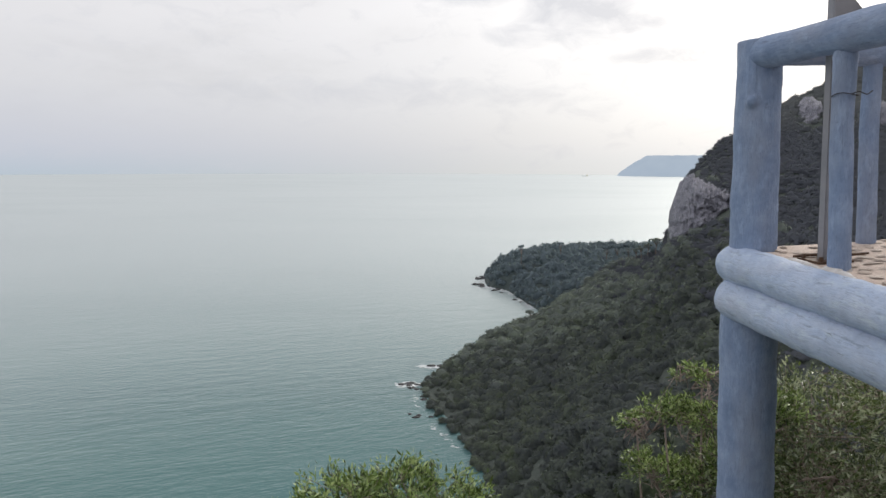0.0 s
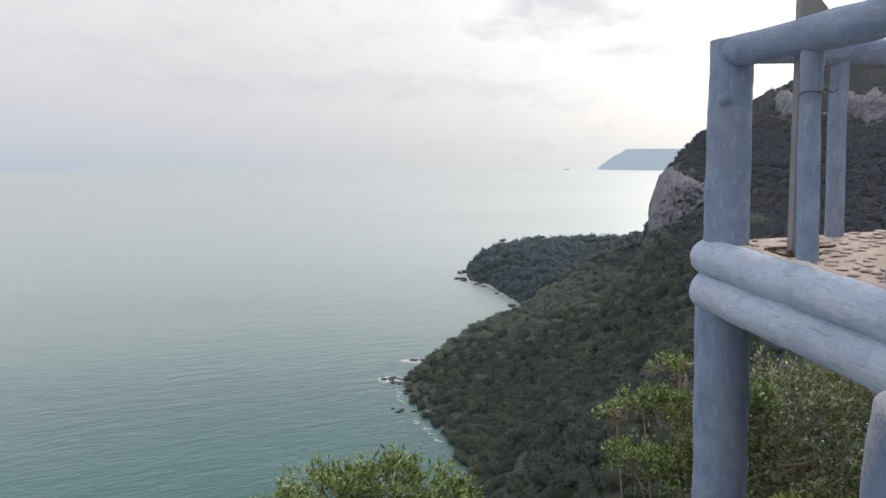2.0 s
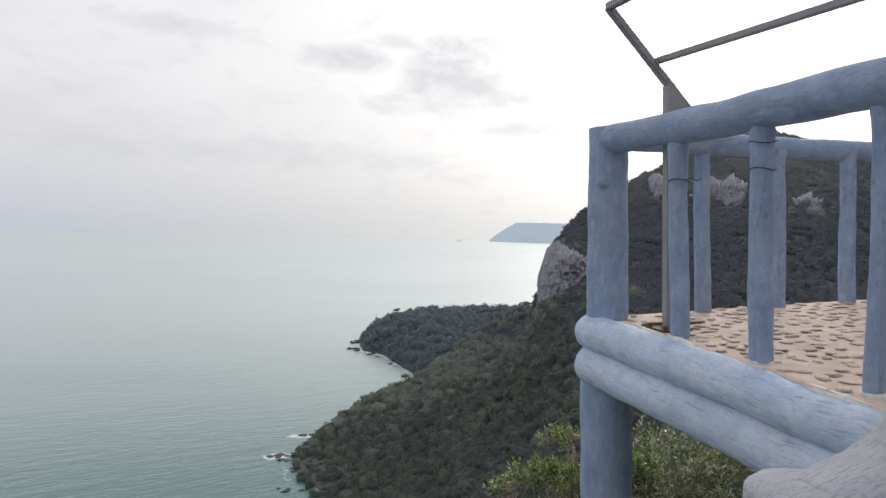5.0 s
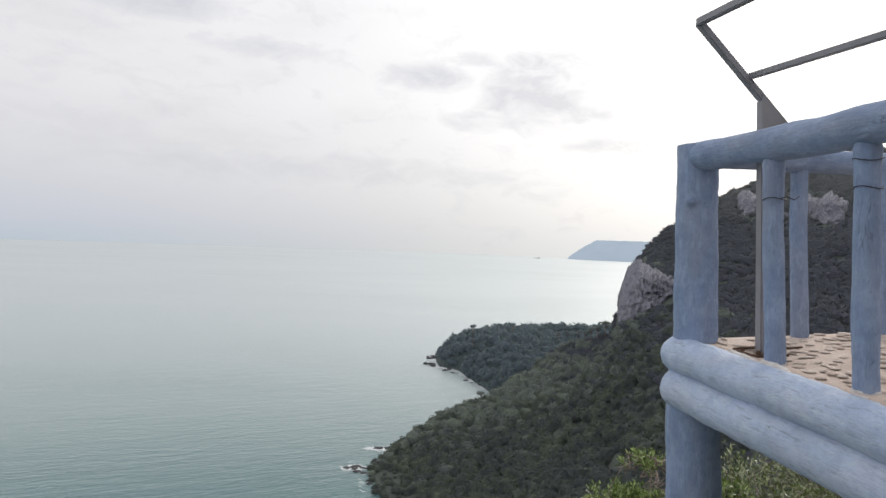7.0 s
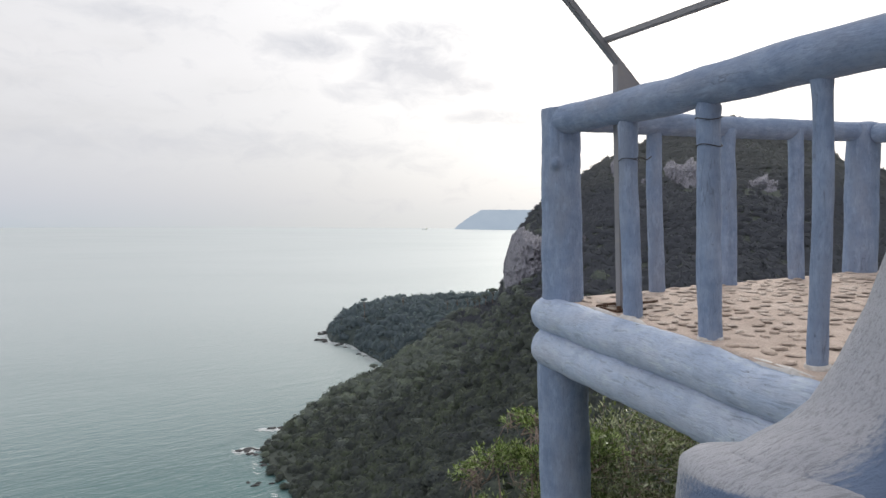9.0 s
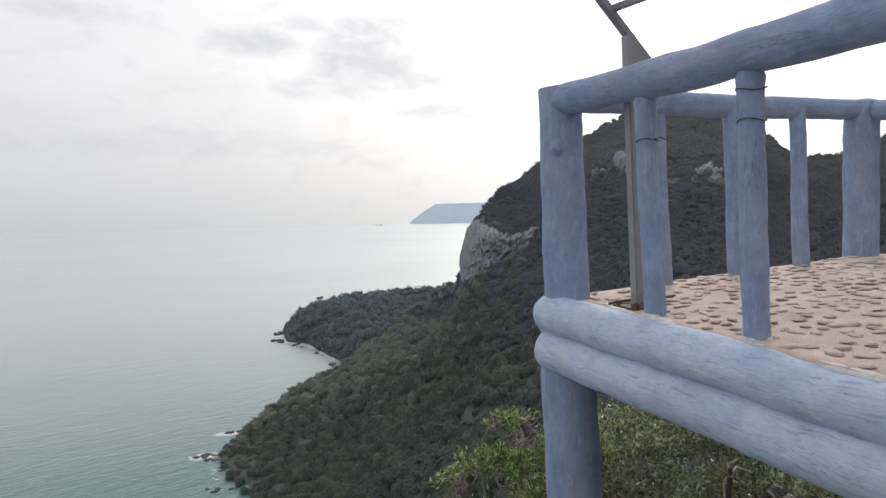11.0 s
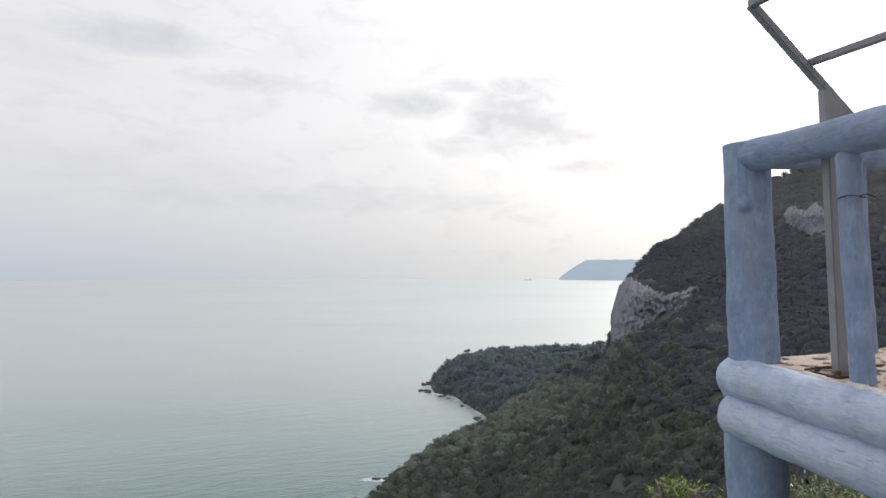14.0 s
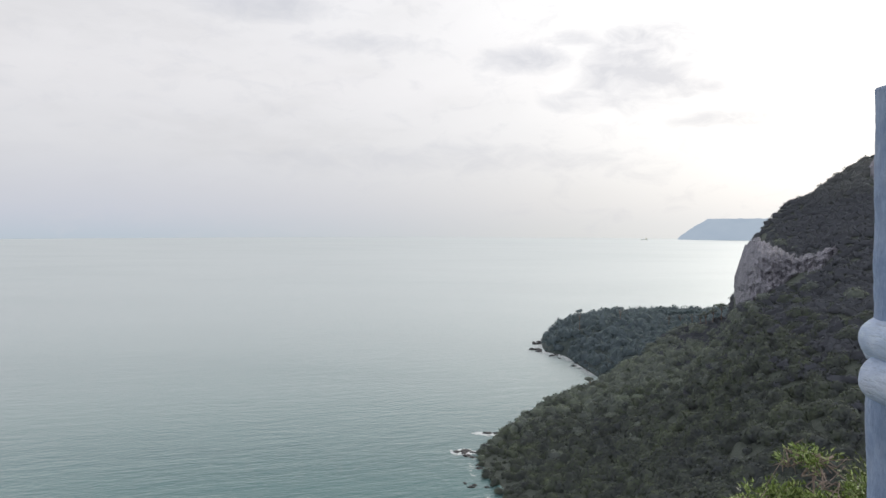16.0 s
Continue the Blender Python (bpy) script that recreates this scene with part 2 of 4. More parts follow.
def forest_material(name, a, b, c, through_light=0.45, scrub=None):
    """Leaves of far woods; scrub: the paler growth that takes over towards the summit."""
    m, n = material(name)
    pick = n.add("ShaderNodeNewGeometry").outputs["Random Per Island"]
    co = n.add("ShaderNodeTexCoord").outputs["Object"]
    wide = n.noise(co, 0.022, 4.0, 0.6)
    crown = n.noise(co, 0.22, 2.0, 0.5)
    v = n.math("ADD", n.math("MULTIPLY", pick, 0.16), n.math("ADD", n.math("MULTIPLY", wide, 0.45), n.math("MULTIPLY", crown, 0.55)))
    base = n.ramp(v, (0.34, a), (0.56, b), (0.80, c))
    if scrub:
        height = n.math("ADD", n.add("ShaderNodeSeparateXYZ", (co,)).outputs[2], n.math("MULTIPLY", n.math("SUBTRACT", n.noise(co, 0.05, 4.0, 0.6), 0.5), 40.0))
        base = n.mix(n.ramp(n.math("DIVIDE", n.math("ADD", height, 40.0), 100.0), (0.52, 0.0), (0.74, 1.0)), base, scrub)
    body = n.add("ShaderNodeBsdfPrincipled", {"Base Color": base, "Roughness": 0.7, "Specular IOR Level": 0.15})
    glow = n.add("ShaderNodeBsdfTranslucent", (n.mix(1.0, base, (1.0, 1.0, 0.82), "MULTIPLY"),))
    n.add("ShaderNodeOutputMaterial", (n.add("ShaderNodeMixShader", (through_light, body.outputs[0], glow.outputs[0])).outputs[0],))
    return m


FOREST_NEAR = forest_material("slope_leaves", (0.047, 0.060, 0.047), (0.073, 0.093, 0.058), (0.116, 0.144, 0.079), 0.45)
# Haze is put into the next base colours: paler and bluer with distance.
FOREST_HAZED = forest_material("forest_leaves_hazed", (0.110, 0.122, 0.140), (0.149, 0.169, 0.158), (0.221, 0.261, 0.180), 0.5)
FOREST_CREST_HAZED = forest_material("crest_leaves_hazed", (0.190, 0.212, 0.225), (0.248, 0.280, 0.262), (0.335, 0.385, 0.300), 0.5)
FOREST_HILL_HAZED = forest_material("hill_leaves_hazed", (0.164, 0.175, 0.212), (0.174, 0.186, 0.222), (0.188, 0.200, 0.228), 0.5, (0.240, 0.252, 0.266))
# The promontory's blue-green is distance haze painted into its leaves.
FOREST_FAR_HAZED = forest_material("promontory_leaves_hazed", (0.166, 0.214, 0.258), (0.200, 0.252, 0.290), (0.240, 0.292, 0.318), 0.5)


def soil():
    m, n = material("dark_soil")
    co = n.add("ShaderNodeTexCoord").outputs["Object"]
    v = n.noise(co, 0.4, 8.0, 0.65)
    finish(n, n.ramp(v, (0.3, (0.058, 0.070, 0.060)), (0.7, (0.092, 0.105, 0.088))), 0.95, v, 0.4, 0.8)
    return m


SOIL = soil()


def limestone():
    m, n = material("grey_limestone")
    co = n.add("ShaderNodeTexCoord").outputs["Object"]
    streak = n.noise(n.scaled(co, 0.35, 0.35, 0.07), 1.0, 7.0, 0.65, dist=0.8)
    pock = n.noise(co, 0.55, 6.0, 0.7)
    base = n.ramp(streak, (0.30, (0.205, 0.203, 0.244)), (0.46, (0.242, 0.239, 0.280)), (0.60, (0.292, 0.285, 0.325)), (0.8, (0.41, 0.40, 0.435)))
    base = n.mix(n.ramp(pock, (0.36, 0.7), (0.48, 0.0)), base, (0.155, 0.160, 0.165))
    finish(n, base, 0.9, n.math("ADD", streak, pock), 1.2, 1.0)
    return m


LIMESTONE = limestone()


def sea_water():
    """Milky green coastal water: its own colour below, the sky's mirror image growing towards the horizon."""
    m, n = material("sea_water")
    co = n.add("ShaderNodeTexCoord").outputs["Object"]
    turned = n.add("ShaderNodeVectorRotate", {"Vector": co, "Angle": radians(-14)}, rotation_type="Z_AXIS").outputs[0]
    swell = n.noise(n.scaled(turned, 0.030, 0.13, 1), 1.0, 5.0, 0.6)
    chop = n.noise(n.scaled(turned, 0.16, 0.50, 1), 1.0, 5.0, 0.65)
    wide = n.noise(n.scaled(co, 0.0028, 0.0080, 1), 1.0, 4.0, 0.55)
    fine = n.noise(n.scaled(co, 0.55, 0.9, 1), 1.0, 3.0, 0.6)
    height = n.math("ADD", n.math("MULTIPLY", swell, 0.8), n.math("ADD", n.math("MULTIPLY", chop, 0.6), n.math("MULTIPLY", fine, 0.25)))
    base = n.ramp(wide, (0.3, (0.048, 0.130, 0.134)), (0.5, (0.070, 0.163, 0.164)), (0.7, (0.102, 0.197, 0.194)))
    normal = n.add("ShaderNodeBump", {"Strength": 1.0, "Distance": 0.38, "Height": height}).outputs[0]
    calm = n.add("ShaderNodeBump", {"Strength": 1.0, "Distance": 0.30, "Height": height}).outputs[0]
    face = n.add("ShaderNodeLayerWeight", {"Blend": 0.5, "Normal": normal}).outputs["Facing"]
    gloss = n.ramp(face, (0.50, 0.03), (0.62, 0.12), (0.76, 0.50), (0.87, 0.79), (0.95, 0.835), (0.985, 0.80))
    wind = n.noise(n.scaled(co, 0.0014, 0.0042, 1), 1.0, 4.0, 0.6, dist=0.6)
    gloss = n.math("MULTIPLY", gloss, n.ramp(wind, (0.36, 0.96), (0.52, 1.0), (0.66, 1.015)), clamp=True)
    body = n.add("ShaderNodeBsdfDiffuse", {"Color": base, "Normal": normal})
    mirror = n.add("ShaderNodeBsdfGlossy", {"Color": (0.785, 0.808, 0.810, 1), "Roughness": 0.42, "Normal": calm})
    n.add("ShaderNodeOutputMaterial", (n.add("ShaderNodeMixShader", (gloss, body.outputs[0], mirror.outputs[0])).outputs[0],))
    return m


WATER = sea_water()


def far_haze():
    """The far headland, its kilometres of bright sea air painted in as a glow."""
    m, n = material("headland_haze_glow")
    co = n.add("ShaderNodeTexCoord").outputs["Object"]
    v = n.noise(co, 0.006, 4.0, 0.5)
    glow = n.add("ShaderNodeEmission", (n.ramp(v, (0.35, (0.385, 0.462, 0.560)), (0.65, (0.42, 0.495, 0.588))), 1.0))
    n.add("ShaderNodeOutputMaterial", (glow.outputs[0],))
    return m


HEADLAND = far_haze()


# ---- building ----
P = pose(-0.015, -0.018, 0.071, 0.119, -2.536, 0.277)  # the platform leans a little


def mesh_of(name, verts, faces, mat, smooth=True):
    me = bpy.data.meshes.new(name)
    me.from_pydata([tuple(v) for v in verts], [], faces)
    me.materials.append(mat)
    if smooth:
        me.polygons.foreach_set("use_smooth", [True] * len(me.polygons))
    return me


def part(name, bm, mat, parent, label=""):
    """Link a bmesh as one mesh object under a thing or a part."""
    me = bpy.data.meshes.new(name)
    bm.to_mesh(me)
    bm.free()
    me.materials.append(mat)
    ob = new(name, me)
    ob.parent = parent
    if label:
        ob["label"] = label
    return ob


def thing(name, at, label, category, group="", kind="", frame_of=P):
    e = new(name)
    e.matrix_basis = frame_of @ Matrix.Translation(at)
    return tagged(e, label, category, group, kind)


def tube(path, radii, segs=18, rough=0.0, seed=0.0, cap=0.5, scale=6.0, bm=None):
    """A round bar along a path of points, with rounded ends and an uneven skin."""
    bm = bm or bmesh.new()
    path = [Vector(p) for p in path]
    n = len(path)
    rings = []
    d0 = (path[1] - path[0]).normalized()
    d1 = (path[-1] - path[-2]).normalized()
    stations = []
    if cap:
        for a in (0.15, 0.55, 0.85):
            stations.append((path[0] - d0 * radii[0] * cap * (1 - a), d0, radii[0] * math.sqrt(1 - (1 - a) ** 2)))
    for i, p in enumerate(path):
        d = (path[min(i + 1, n - 1)] - path[max(i - 1, 0)]).normalized()
        stations.append((p, d, radii[i]))
    if cap:
        for a in (0.85, 0.55, 0.15):
            stations.append((path[-1] + d1 * radii[-1] * cap * (1 - a), d1, radii[-1] * math.sqrt(1 - (1 - a) ** 2)))
    ref = Vector((0, 0, 1)) if abs(d0.z) < 0.8 else Vector((1, 0, 0))
    for p, d, r in stations:
        u = d.cross(ref).normalized()
        v = d.cross(u)
        ring = []
        for k in range(segs):
            a = 2 * math.pi * k / segs
            q = u * math.cos(a) + v * math.sin(a)
            k_r = r
            if rough:
                s = (p + q * r) * scale + Vector((seed * 7.3, seed * 3.1, seed))
                k_r = r * (1 + rough * noise.noise(s) + 0.4 * rough * noise.noise(s * 3.1) + 0.22 * rough * noise.noise(s * 8.3))
            ring.append(bm.verts.new(p + q * k_r))
        rings.append(ring)
    for a, b in zip(rings, rings[1:]):
        for k in range(segs):
            bm.faces.new((a[k], a[(k + 1) % segs], b[(k + 1) % segs], b[k]))
    bm.faces.new(rings[0][::-1])
    bm.faces.new(rings[-1])
    for f in bm.faces:
        f.smooth = len(f.verts) == 4
    bmesh.ops.recalc_face_normals(bm, faces=bm.faces)
    return bm


def log_path(a, b, step=0.05, bend=0.0, seed=0.0):
    a, b = Vector(a), Vector(b)
    n = max(2, int((b - a).length / step) + 1)
    out = []
    for i in range(n):
        s = i / (n - 1)
        p = a.lerp(b, s)
        if bend:
            q = p * 1.7 + Vector((seed * 5.1, seed * 2.3, seed))
            p = p + bend * Vector((noise.noise(q), noise.noise(q + Vector((9, 0, 0))), noise.noise(q + Vector((0, 9, 0)))))
        out.append(p)
    return out


def log(a, b, r0, r1=None, bend=0.012, rough=0.10, seed=1.0, segs=20, cap=0.5, flare=0.0):
    path = log_path(a, b, 0.03, bend, seed)
    r1 = r1 or r0
    n = len(path)
    swell = [1 + flare * math.exp(-(n - 1 - i) * 0.03 / 0.035) for i in range(n)]
    return tube(path, [(r0 + (r1 - r0) * i / (n - 1)) * swell[i] for i in range(n)], segs, rough, seed, cap)


def box(lo, hi, bevel=0.004):
    bm = bmesh.new()
    bmesh.ops.create_cube(bm, size=1)
    for v in bm.verts:
        v.co = Vector([lo[i] + (hi[i] - lo[i]) * (v.co[i] + 0.5) for i in range(3)])
    if bevel:
        bmesh.ops.bevel(bm, geom=bm.edges[:], offset=bevel, segments=2, affect="EDGES")
    return bm


def square_tube(a, b, w, roll=0.0):
    """A square steel tube with slightly rounded edges."""
    a, b = Vector(a), Vector(b)
    bm = box((-w / 2, -w / 2, 0), (w / 2, w / 2, (b - a).length), w * 0.12)
    m = (b - a).to_track_quat("Z", "Y").to_matrix().to_4x4()
    bm.transform(Matrix.Translation(a) @ m @ Matrix.Rotation(roll, 4, "Z"))
    return bm


# ---- ground, sea and distance ----
# the coastal spur and the hill: azimuth in degrees, then elevation and range of the crest, range and height of the foot
AZ = np.array([-12.0, 3.2, 3.9, 4.6, 5.7, 7.6, 10.2, 14.1, 17.0, 20.7, 24.9, 25.5, 26.4, 27.5, 30.0, 33.2, 36.1, 40.4, 44.5, 48.3, 50.2, 52.5, 54.6, 58.0, 63.0])
CREST_EL = np.array([-24.0, -21.5, -20.1, -19.2, -18.25, -17.05, -15.55, -13.75, -11.85, -9.35, -6.9, -3.2, -1.3, 0.3, 2.0, 4.3, 6.0, 7.65, 7.75, 6.6, 4.8, 3.2, 3.0, 4.4, 6.0])
CREST_R = np.array([240.0, 280.0, 280.0, 285.0, 296.0, 308.0, 325.0, 345.0, 360.0, 380.0, 400.0, 405.0, 412.0, 420.0, 440.0, 470.0, 490.0, 515.0, 520.0, 515.0, 500.0, 480.0, 490.0, 510.0, 520.0])
FOOT_R = np.array([190.0, 262.0, 256.0, 248.0, 238.0, 224.0, 205.0, 190.0, 180.0, 170.0, 160.0, 160.0, 160.0, 158.0, 155.0, 150.0, 146.0, 142.0, 140.0, 136.0, 134.0, 130.0, 127.0, 124.0, 120.0])
FOOT_Z = np.array([-112.0, -112.0, -106.0, -101.5, -101.0, -100.5, -99.0, -94.0, -86.0, -77.0, -69.0, -68.5, -68.0, -66.0, -64.0, -60.0, -57.0, -53.0, -50.0, -48.0, -46.0, -44.0, -43.0, -42.0, -40.0])


def land_height(az, r):
    """Height of the ground at azimuths (degrees, to the right of +y) and ranges, for arrays."""
    el, rr = np.interp(az, AZ, CREST_EL), np.interp(az, AZ, CREST_R)
    fr, fz = np.interp(az, AZ, FOOT_R), np.interp(az, AZ, FOOT_Z)
    rz = rr * np.tan(np.radians(el)) + 0.6
    s = np.clip((r - fr) / (rr - fr), 0, 1)
    face = fz + (rz - fz) * s ** 1.15
    face = np.where(r < fr, fz - (fr - r) * 0.12, face)
    back = rz - np.maximum(r - rr, 0) * 0.55
    far = np.where(r > rr, back, face)
    steep = np.interp(az, (34, 58), (1.0, 0.5))
    near = np.where(r < 1.2, -1.15, np.where(r < 9, -1.15 - (r - 1.2) * 0.62 * steep, -1.15 - 4.84 * steep - (r - 9) * 0.66 * (0.6 + 0.4 * steep)))
    behind = np.clip((np.abs(az - 150) - 60) / 50, 0, 1)
    near = near * behind + (1 - behind) * (-1.4 + 0.35 * np.minimum(r, 260))
    far = np.where((az < -12) | (az > 63), -130.0, far)
    gap = near - far
    blend = np.clip(0.5 + gap / 16, 0, 1)
    z = far + gap * blend + 8 * blend * (1 - blend) * np.clip(r / 60, 0, 1)
    return np.maximum(z, SEA - 12)


def wobble(x, y, s, k):
    return np.sin(x * s * 1.3 + k) * np.cos(y * s + 2.1 * k) + 0.5 * np.sin(x * s * 2.7 - y * s * 1.9 + 3 * k)


def uneven(x, y, z, r):
    return np.clip(r / 120, 0, 1) * np.clip((z - SEA) / 25, 0.0, 1) * (1.9 * wobble(x, y, 0.045, 1.0) + 1.0 * wobble(x, y, 0.11, 4.0))


def ground_z(x, y):
    r, az = np.hypot(x, y), np.degrees(np.arctan2(x, y))
    z = land_height(az, r)
    return z + uneven(x, y, z, r)


def grid_mesh(name, verts, nu, nv, mat, wrap=False):
    faces = []
    for i in range(nu if wrap else nu - 1):
        j0, j1 = i * nv, ((i + 1) % nu) * nv
        for k in range(nv - 1):
            faces.append((j0 + k, j0 + k + 1, j1 + k + 1, j1 + k))
    return mesh_of(name, verts, faces, mat)


def build_ground():
    azs = np.concatenate([np.arange(-14, 64, 0.3), np.arange(64, 346, 3.0)])
    rs = np.concatenate([[0.0], np.geomspace(0.6, 60, 40), np.arange(66, 640, 6.0)])
    a, r = np.meshgrid(azs, rs, indexing="ij")
    a2 = np.where(a > 180, a - 360, a)
    x, y = r * np.sin(np.radians(a)), r * np.cos(np.radians(a))
    z = land_height(a2, r)
    z = z + uneven(x, y, z, r)
    verts = np.stack([x, y, z], -1).reshape(-1, 3)
    ob = new("ground", grid_mesh("ground", verts, len(azs), len(rs), SOIL, wrap=True))
    tagged(ob, "dark soil of the wooded coastal hillside below the lookout", "hillside", kind="structure")


build_ground()


def build_sea():
    azs = np.arange(0, 360, 2.0)
    rs = np.concatenate([[0.0], np.geomspace(40, 4980, 40)])
    a, r = np.meshgrid(np.radians(azs), rs, indexing="ij")
    verts = np.stack([r * np.sin(a), r * np.cos(a), np.full_like(r, SEA)], -1).reshape(-1, 3)
    ob = new("water", grid_mesh("water", verts, len(azs), len(rs), WATER, wrap=True))
    tagged(ob, "calm pale teal sea rippled by light wind, fading into haze", "sea", kind="structure")


build_sea()


def polar(az, r, z=0.0):
    return Vector((r * math.sin(radians(az)), r * math.cos(radians(az)), z))


def build_headland():
    """The far hazy headland: a long flat-topped ridge sloping to a point."""
    bm = bmesh.new()
    n, m = 60, 8
    grid = []
    for i in range(n):
        s = i / (n - 1)
        az = 20.95 + 9.0 * s
        base = 4600
        top = 140 * min(1, (s / 0.26)) ** 0.8 * (1 + 0.03 * s) + 5 * noise.noise((s * 22, 0, 0)) * min(1, s * 12)
        row = []
        for k in range(m):
            q = k / (m - 1)
            row.append(bm.verts.new(polar(az, base + 260 * q, SEA - 4 + (top + 4) * math.sin(q * math.pi / 2) ** 0.7)))
        grid.append(row)
    for i in range(n - 1):
        for k in range(m - 1):
            f = bm.faces.new((grid[i][k], grid[i + 1][k], grid[i + 1][k + 1], grid[i][k + 1]))
            f.smooth = True
    me = bpy.data.meshes.new("backdrop")
    bm.to_mesh(me)
    bm.free()
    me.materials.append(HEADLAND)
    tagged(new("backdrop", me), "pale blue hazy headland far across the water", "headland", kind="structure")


build_headland()


# ---- woods ----
def crown_variants(count, sprays, spray, seed, fine=2):
    """Crowns about 1 m in radius: a dark lumpy heart and many loose leaf sprays over it, as arrays of verts, faces and normals."""
    rng = np.random.default_rng(seed)
    out = []
    for c in range(count):
        bm = bmesh.new()
        bmesh.ops.create_icosphere(bm, subdivisions=fine, radius=1.0)
        heart = []
        for v in bm.verts:
            p = v.co.copy()
            k = 0.80 * (1 + 0.38 * noise.noise(p * 1.9 + Vector((c * 3.7, c * 5.1, 0))) + 0.26 * noise.noise(p * 4.3 + Vector((1, c, 2))))
            heart.append((p.x * k * 0.86, p.y * k * 0.86, p.z * k * 0.68 + 0.28))
        vs, fs = np.array(heart), np.array([[v.index for v in f.verts] for f in bm.faces])
        bm.free()
        q = rng.normal(0, 1, (sprays, 3))
        q[:, 2] = np.abs(q[:, 2]) * 1.1 - 0.35
        q /= np.linalg.norm(q, axis=1)[:, None]
        k = np.array([0.80 * (1 + 0.38 * noise.noise(Vector(p) * 1.9 + Vector((c * 3.7, c * 5.1, 0))) + 0.26 * noise.noise(Vector(p) * 4.3 + Vector((1, c, 2)))) for p in q])
        at = q * (k * rng.uniform(0.88, 1.12, sprays))[:, None] * np.array([1, 1, 0.8]) + np.array([0, 0, 0.3])
        size = (rng.uniform(0.7, 1.5, sprays) * spray)[:, None]
        face = q + rng.normal(0, 0.34, (sprays, 3)) + np.array([0, 0, 0.25])
        face /= np.linalg.norm(face, axis=1)[:, None]
        e1 = np.cross(face, rng.normal(0, 1, (sprays, 3)))
        e1 /= np.linalg.norm(e1, axis=1)[:, None]
        e2 = np.cross(face, e1)
        tri = np.stack([at + e1 * size, at - e1 * size * 0.5 + e2 * size * 0.9, at - e1 * size * 0.5 - e2 * size * 0.9], 1).reshape(-1, 3)
        fs = np.concatenate([fs, np.arange(sprays * 3).reshape(-1, 3) + len(vs)])
        vs = np.concatenate([vs, tri])
        # leaves shade as the rounded mass that they belong to
        ns = vs - np.array([0, 0, -0.15]) + rng.normal(0, 0.22, vs.shape)
        out.append((vs, fs, ns / np.linalg.norm(ns, axis=1)[:, None]))
    return out


def scatter(name, spots, variants, mat, label, category, seed, soft=0.3):
    """One mesh of many crowns. spots: x, y, z, radius, height. soft: how far the crowns merge into one canopy."""
    rng = np.random.default_rng(seed)
    vs, fs, ns, base = [], [], [], 0
    for x, y, z, rad, hi in spots:
        v, f, nv = variants[rng.integers(len(variants))]
        t = rng.uniform(0, 2 * np.pi)
        c, s = np.cos(t), np.sin(t)
        q = np.stack([(v[:, 0] * c - v[:, 1] * s) * rad + x, (v[:, 0] * s + v[:, 1] * c) * rad + y, v[:, 2] * hi + z], 1)
        vs.append(q)
        d = math.hypot(x, y)
        slope = np.array([-0.6 * x / d, -0.6 * y / d, 0.8])
        nv = np.stack([nv[:, 0] * c - nv[:, 1] * s, nv[:, 0] * s + nv[:, 1] * c, nv[:, 2]], 1) * (1 - soft) + slope * soft
        ns.append(nv / np.linalg.norm(nv, axis=1)[:, None])
        fs.append(f + base)
        base += len(v)
    vs, fs, ns = np.concatenate(vs), np.concatenate(fs), np.concatenate(ns)
    me = bpy.data.meshes.new(name)
    me.vertices.add(len(vs))
    me.vertices.foreach_set("co", vs.ravel())
    me.loops.add(fs.size)
    me.loops.foreach_set("vertex_index", fs.ravel().astype(np.int32))
    me.polygons.add(len(fs))
    me.polygons.foreach_set("loop_start", np.arange(0, fs.size, 3, dtype=np.int32))
    me.polygons.foreach_set("use_smooth", np.ones(len(fs), dtype=bool))
    me.update(calc_edges=True)
    me.attributes.new("custom_normal", "FLOAT_VECTOR", "POINT").data.foreach_set("vector", ns.astype(np.float32).ravel())
    me.materials.append(mat)
    return tagged(new(name, me), label, category, kind="stuff")


# cliffs: azimuths, and the lower and upper elevations of the bare rock along them
CLIFFS = [
    ((25.2, 25.9, 26.7, 28.2, 29.7, 31.2, 32.6), (-6.4, -6.0, -5.7, -4.8, -3.6, -3.2, -1.5), (-4.2, -1.7, -0.9, -1.8, -2.4, -1.9, -1.2)),
    ((33.9, 34.6, 35.2, 35.9), (3.6, 2.9, 2.6, 3.0), (4.2, 4.9, 4.7, 4.0)),
    ((36.2, 36.9, 37.7, 38.2), (2.6, 2.4, 2.4, 2.6), (3.0, 3.5, 3.4, 3.0)),
    ((38.3, 39.0, 39.8, 40.6, 41.8), (3.0, 2.6, 2.4, 2.1, 2.4), (4.0, 4.7, 4.3, 4.7, 4.0)),
    ((42.4, 43.2, 44.2), (2.5, 2.3, 2.4), (2.9, 3.1, 2.8)),
    ((44.3, 45.4, 46.4, 47.3), (2.2, 2.1, 1.8, 2.0), (2.8, 3.2, 3.1, 2.5)),
]


def on_cliff(az, r, z):
    el = np.degrees(np.arctan2(z + 1.2, r))
    hit = np.zeros_like(az, dtype=bool)
    for a, lo, hi in CLIFFS:
        hit |= (az > a[0]) & (az < a[-1]) & (el > np.interp(az, a, lo) - 0.25) & (el < np.interp(az, a, hi) - 0.15) & (r > 250)
    return hit


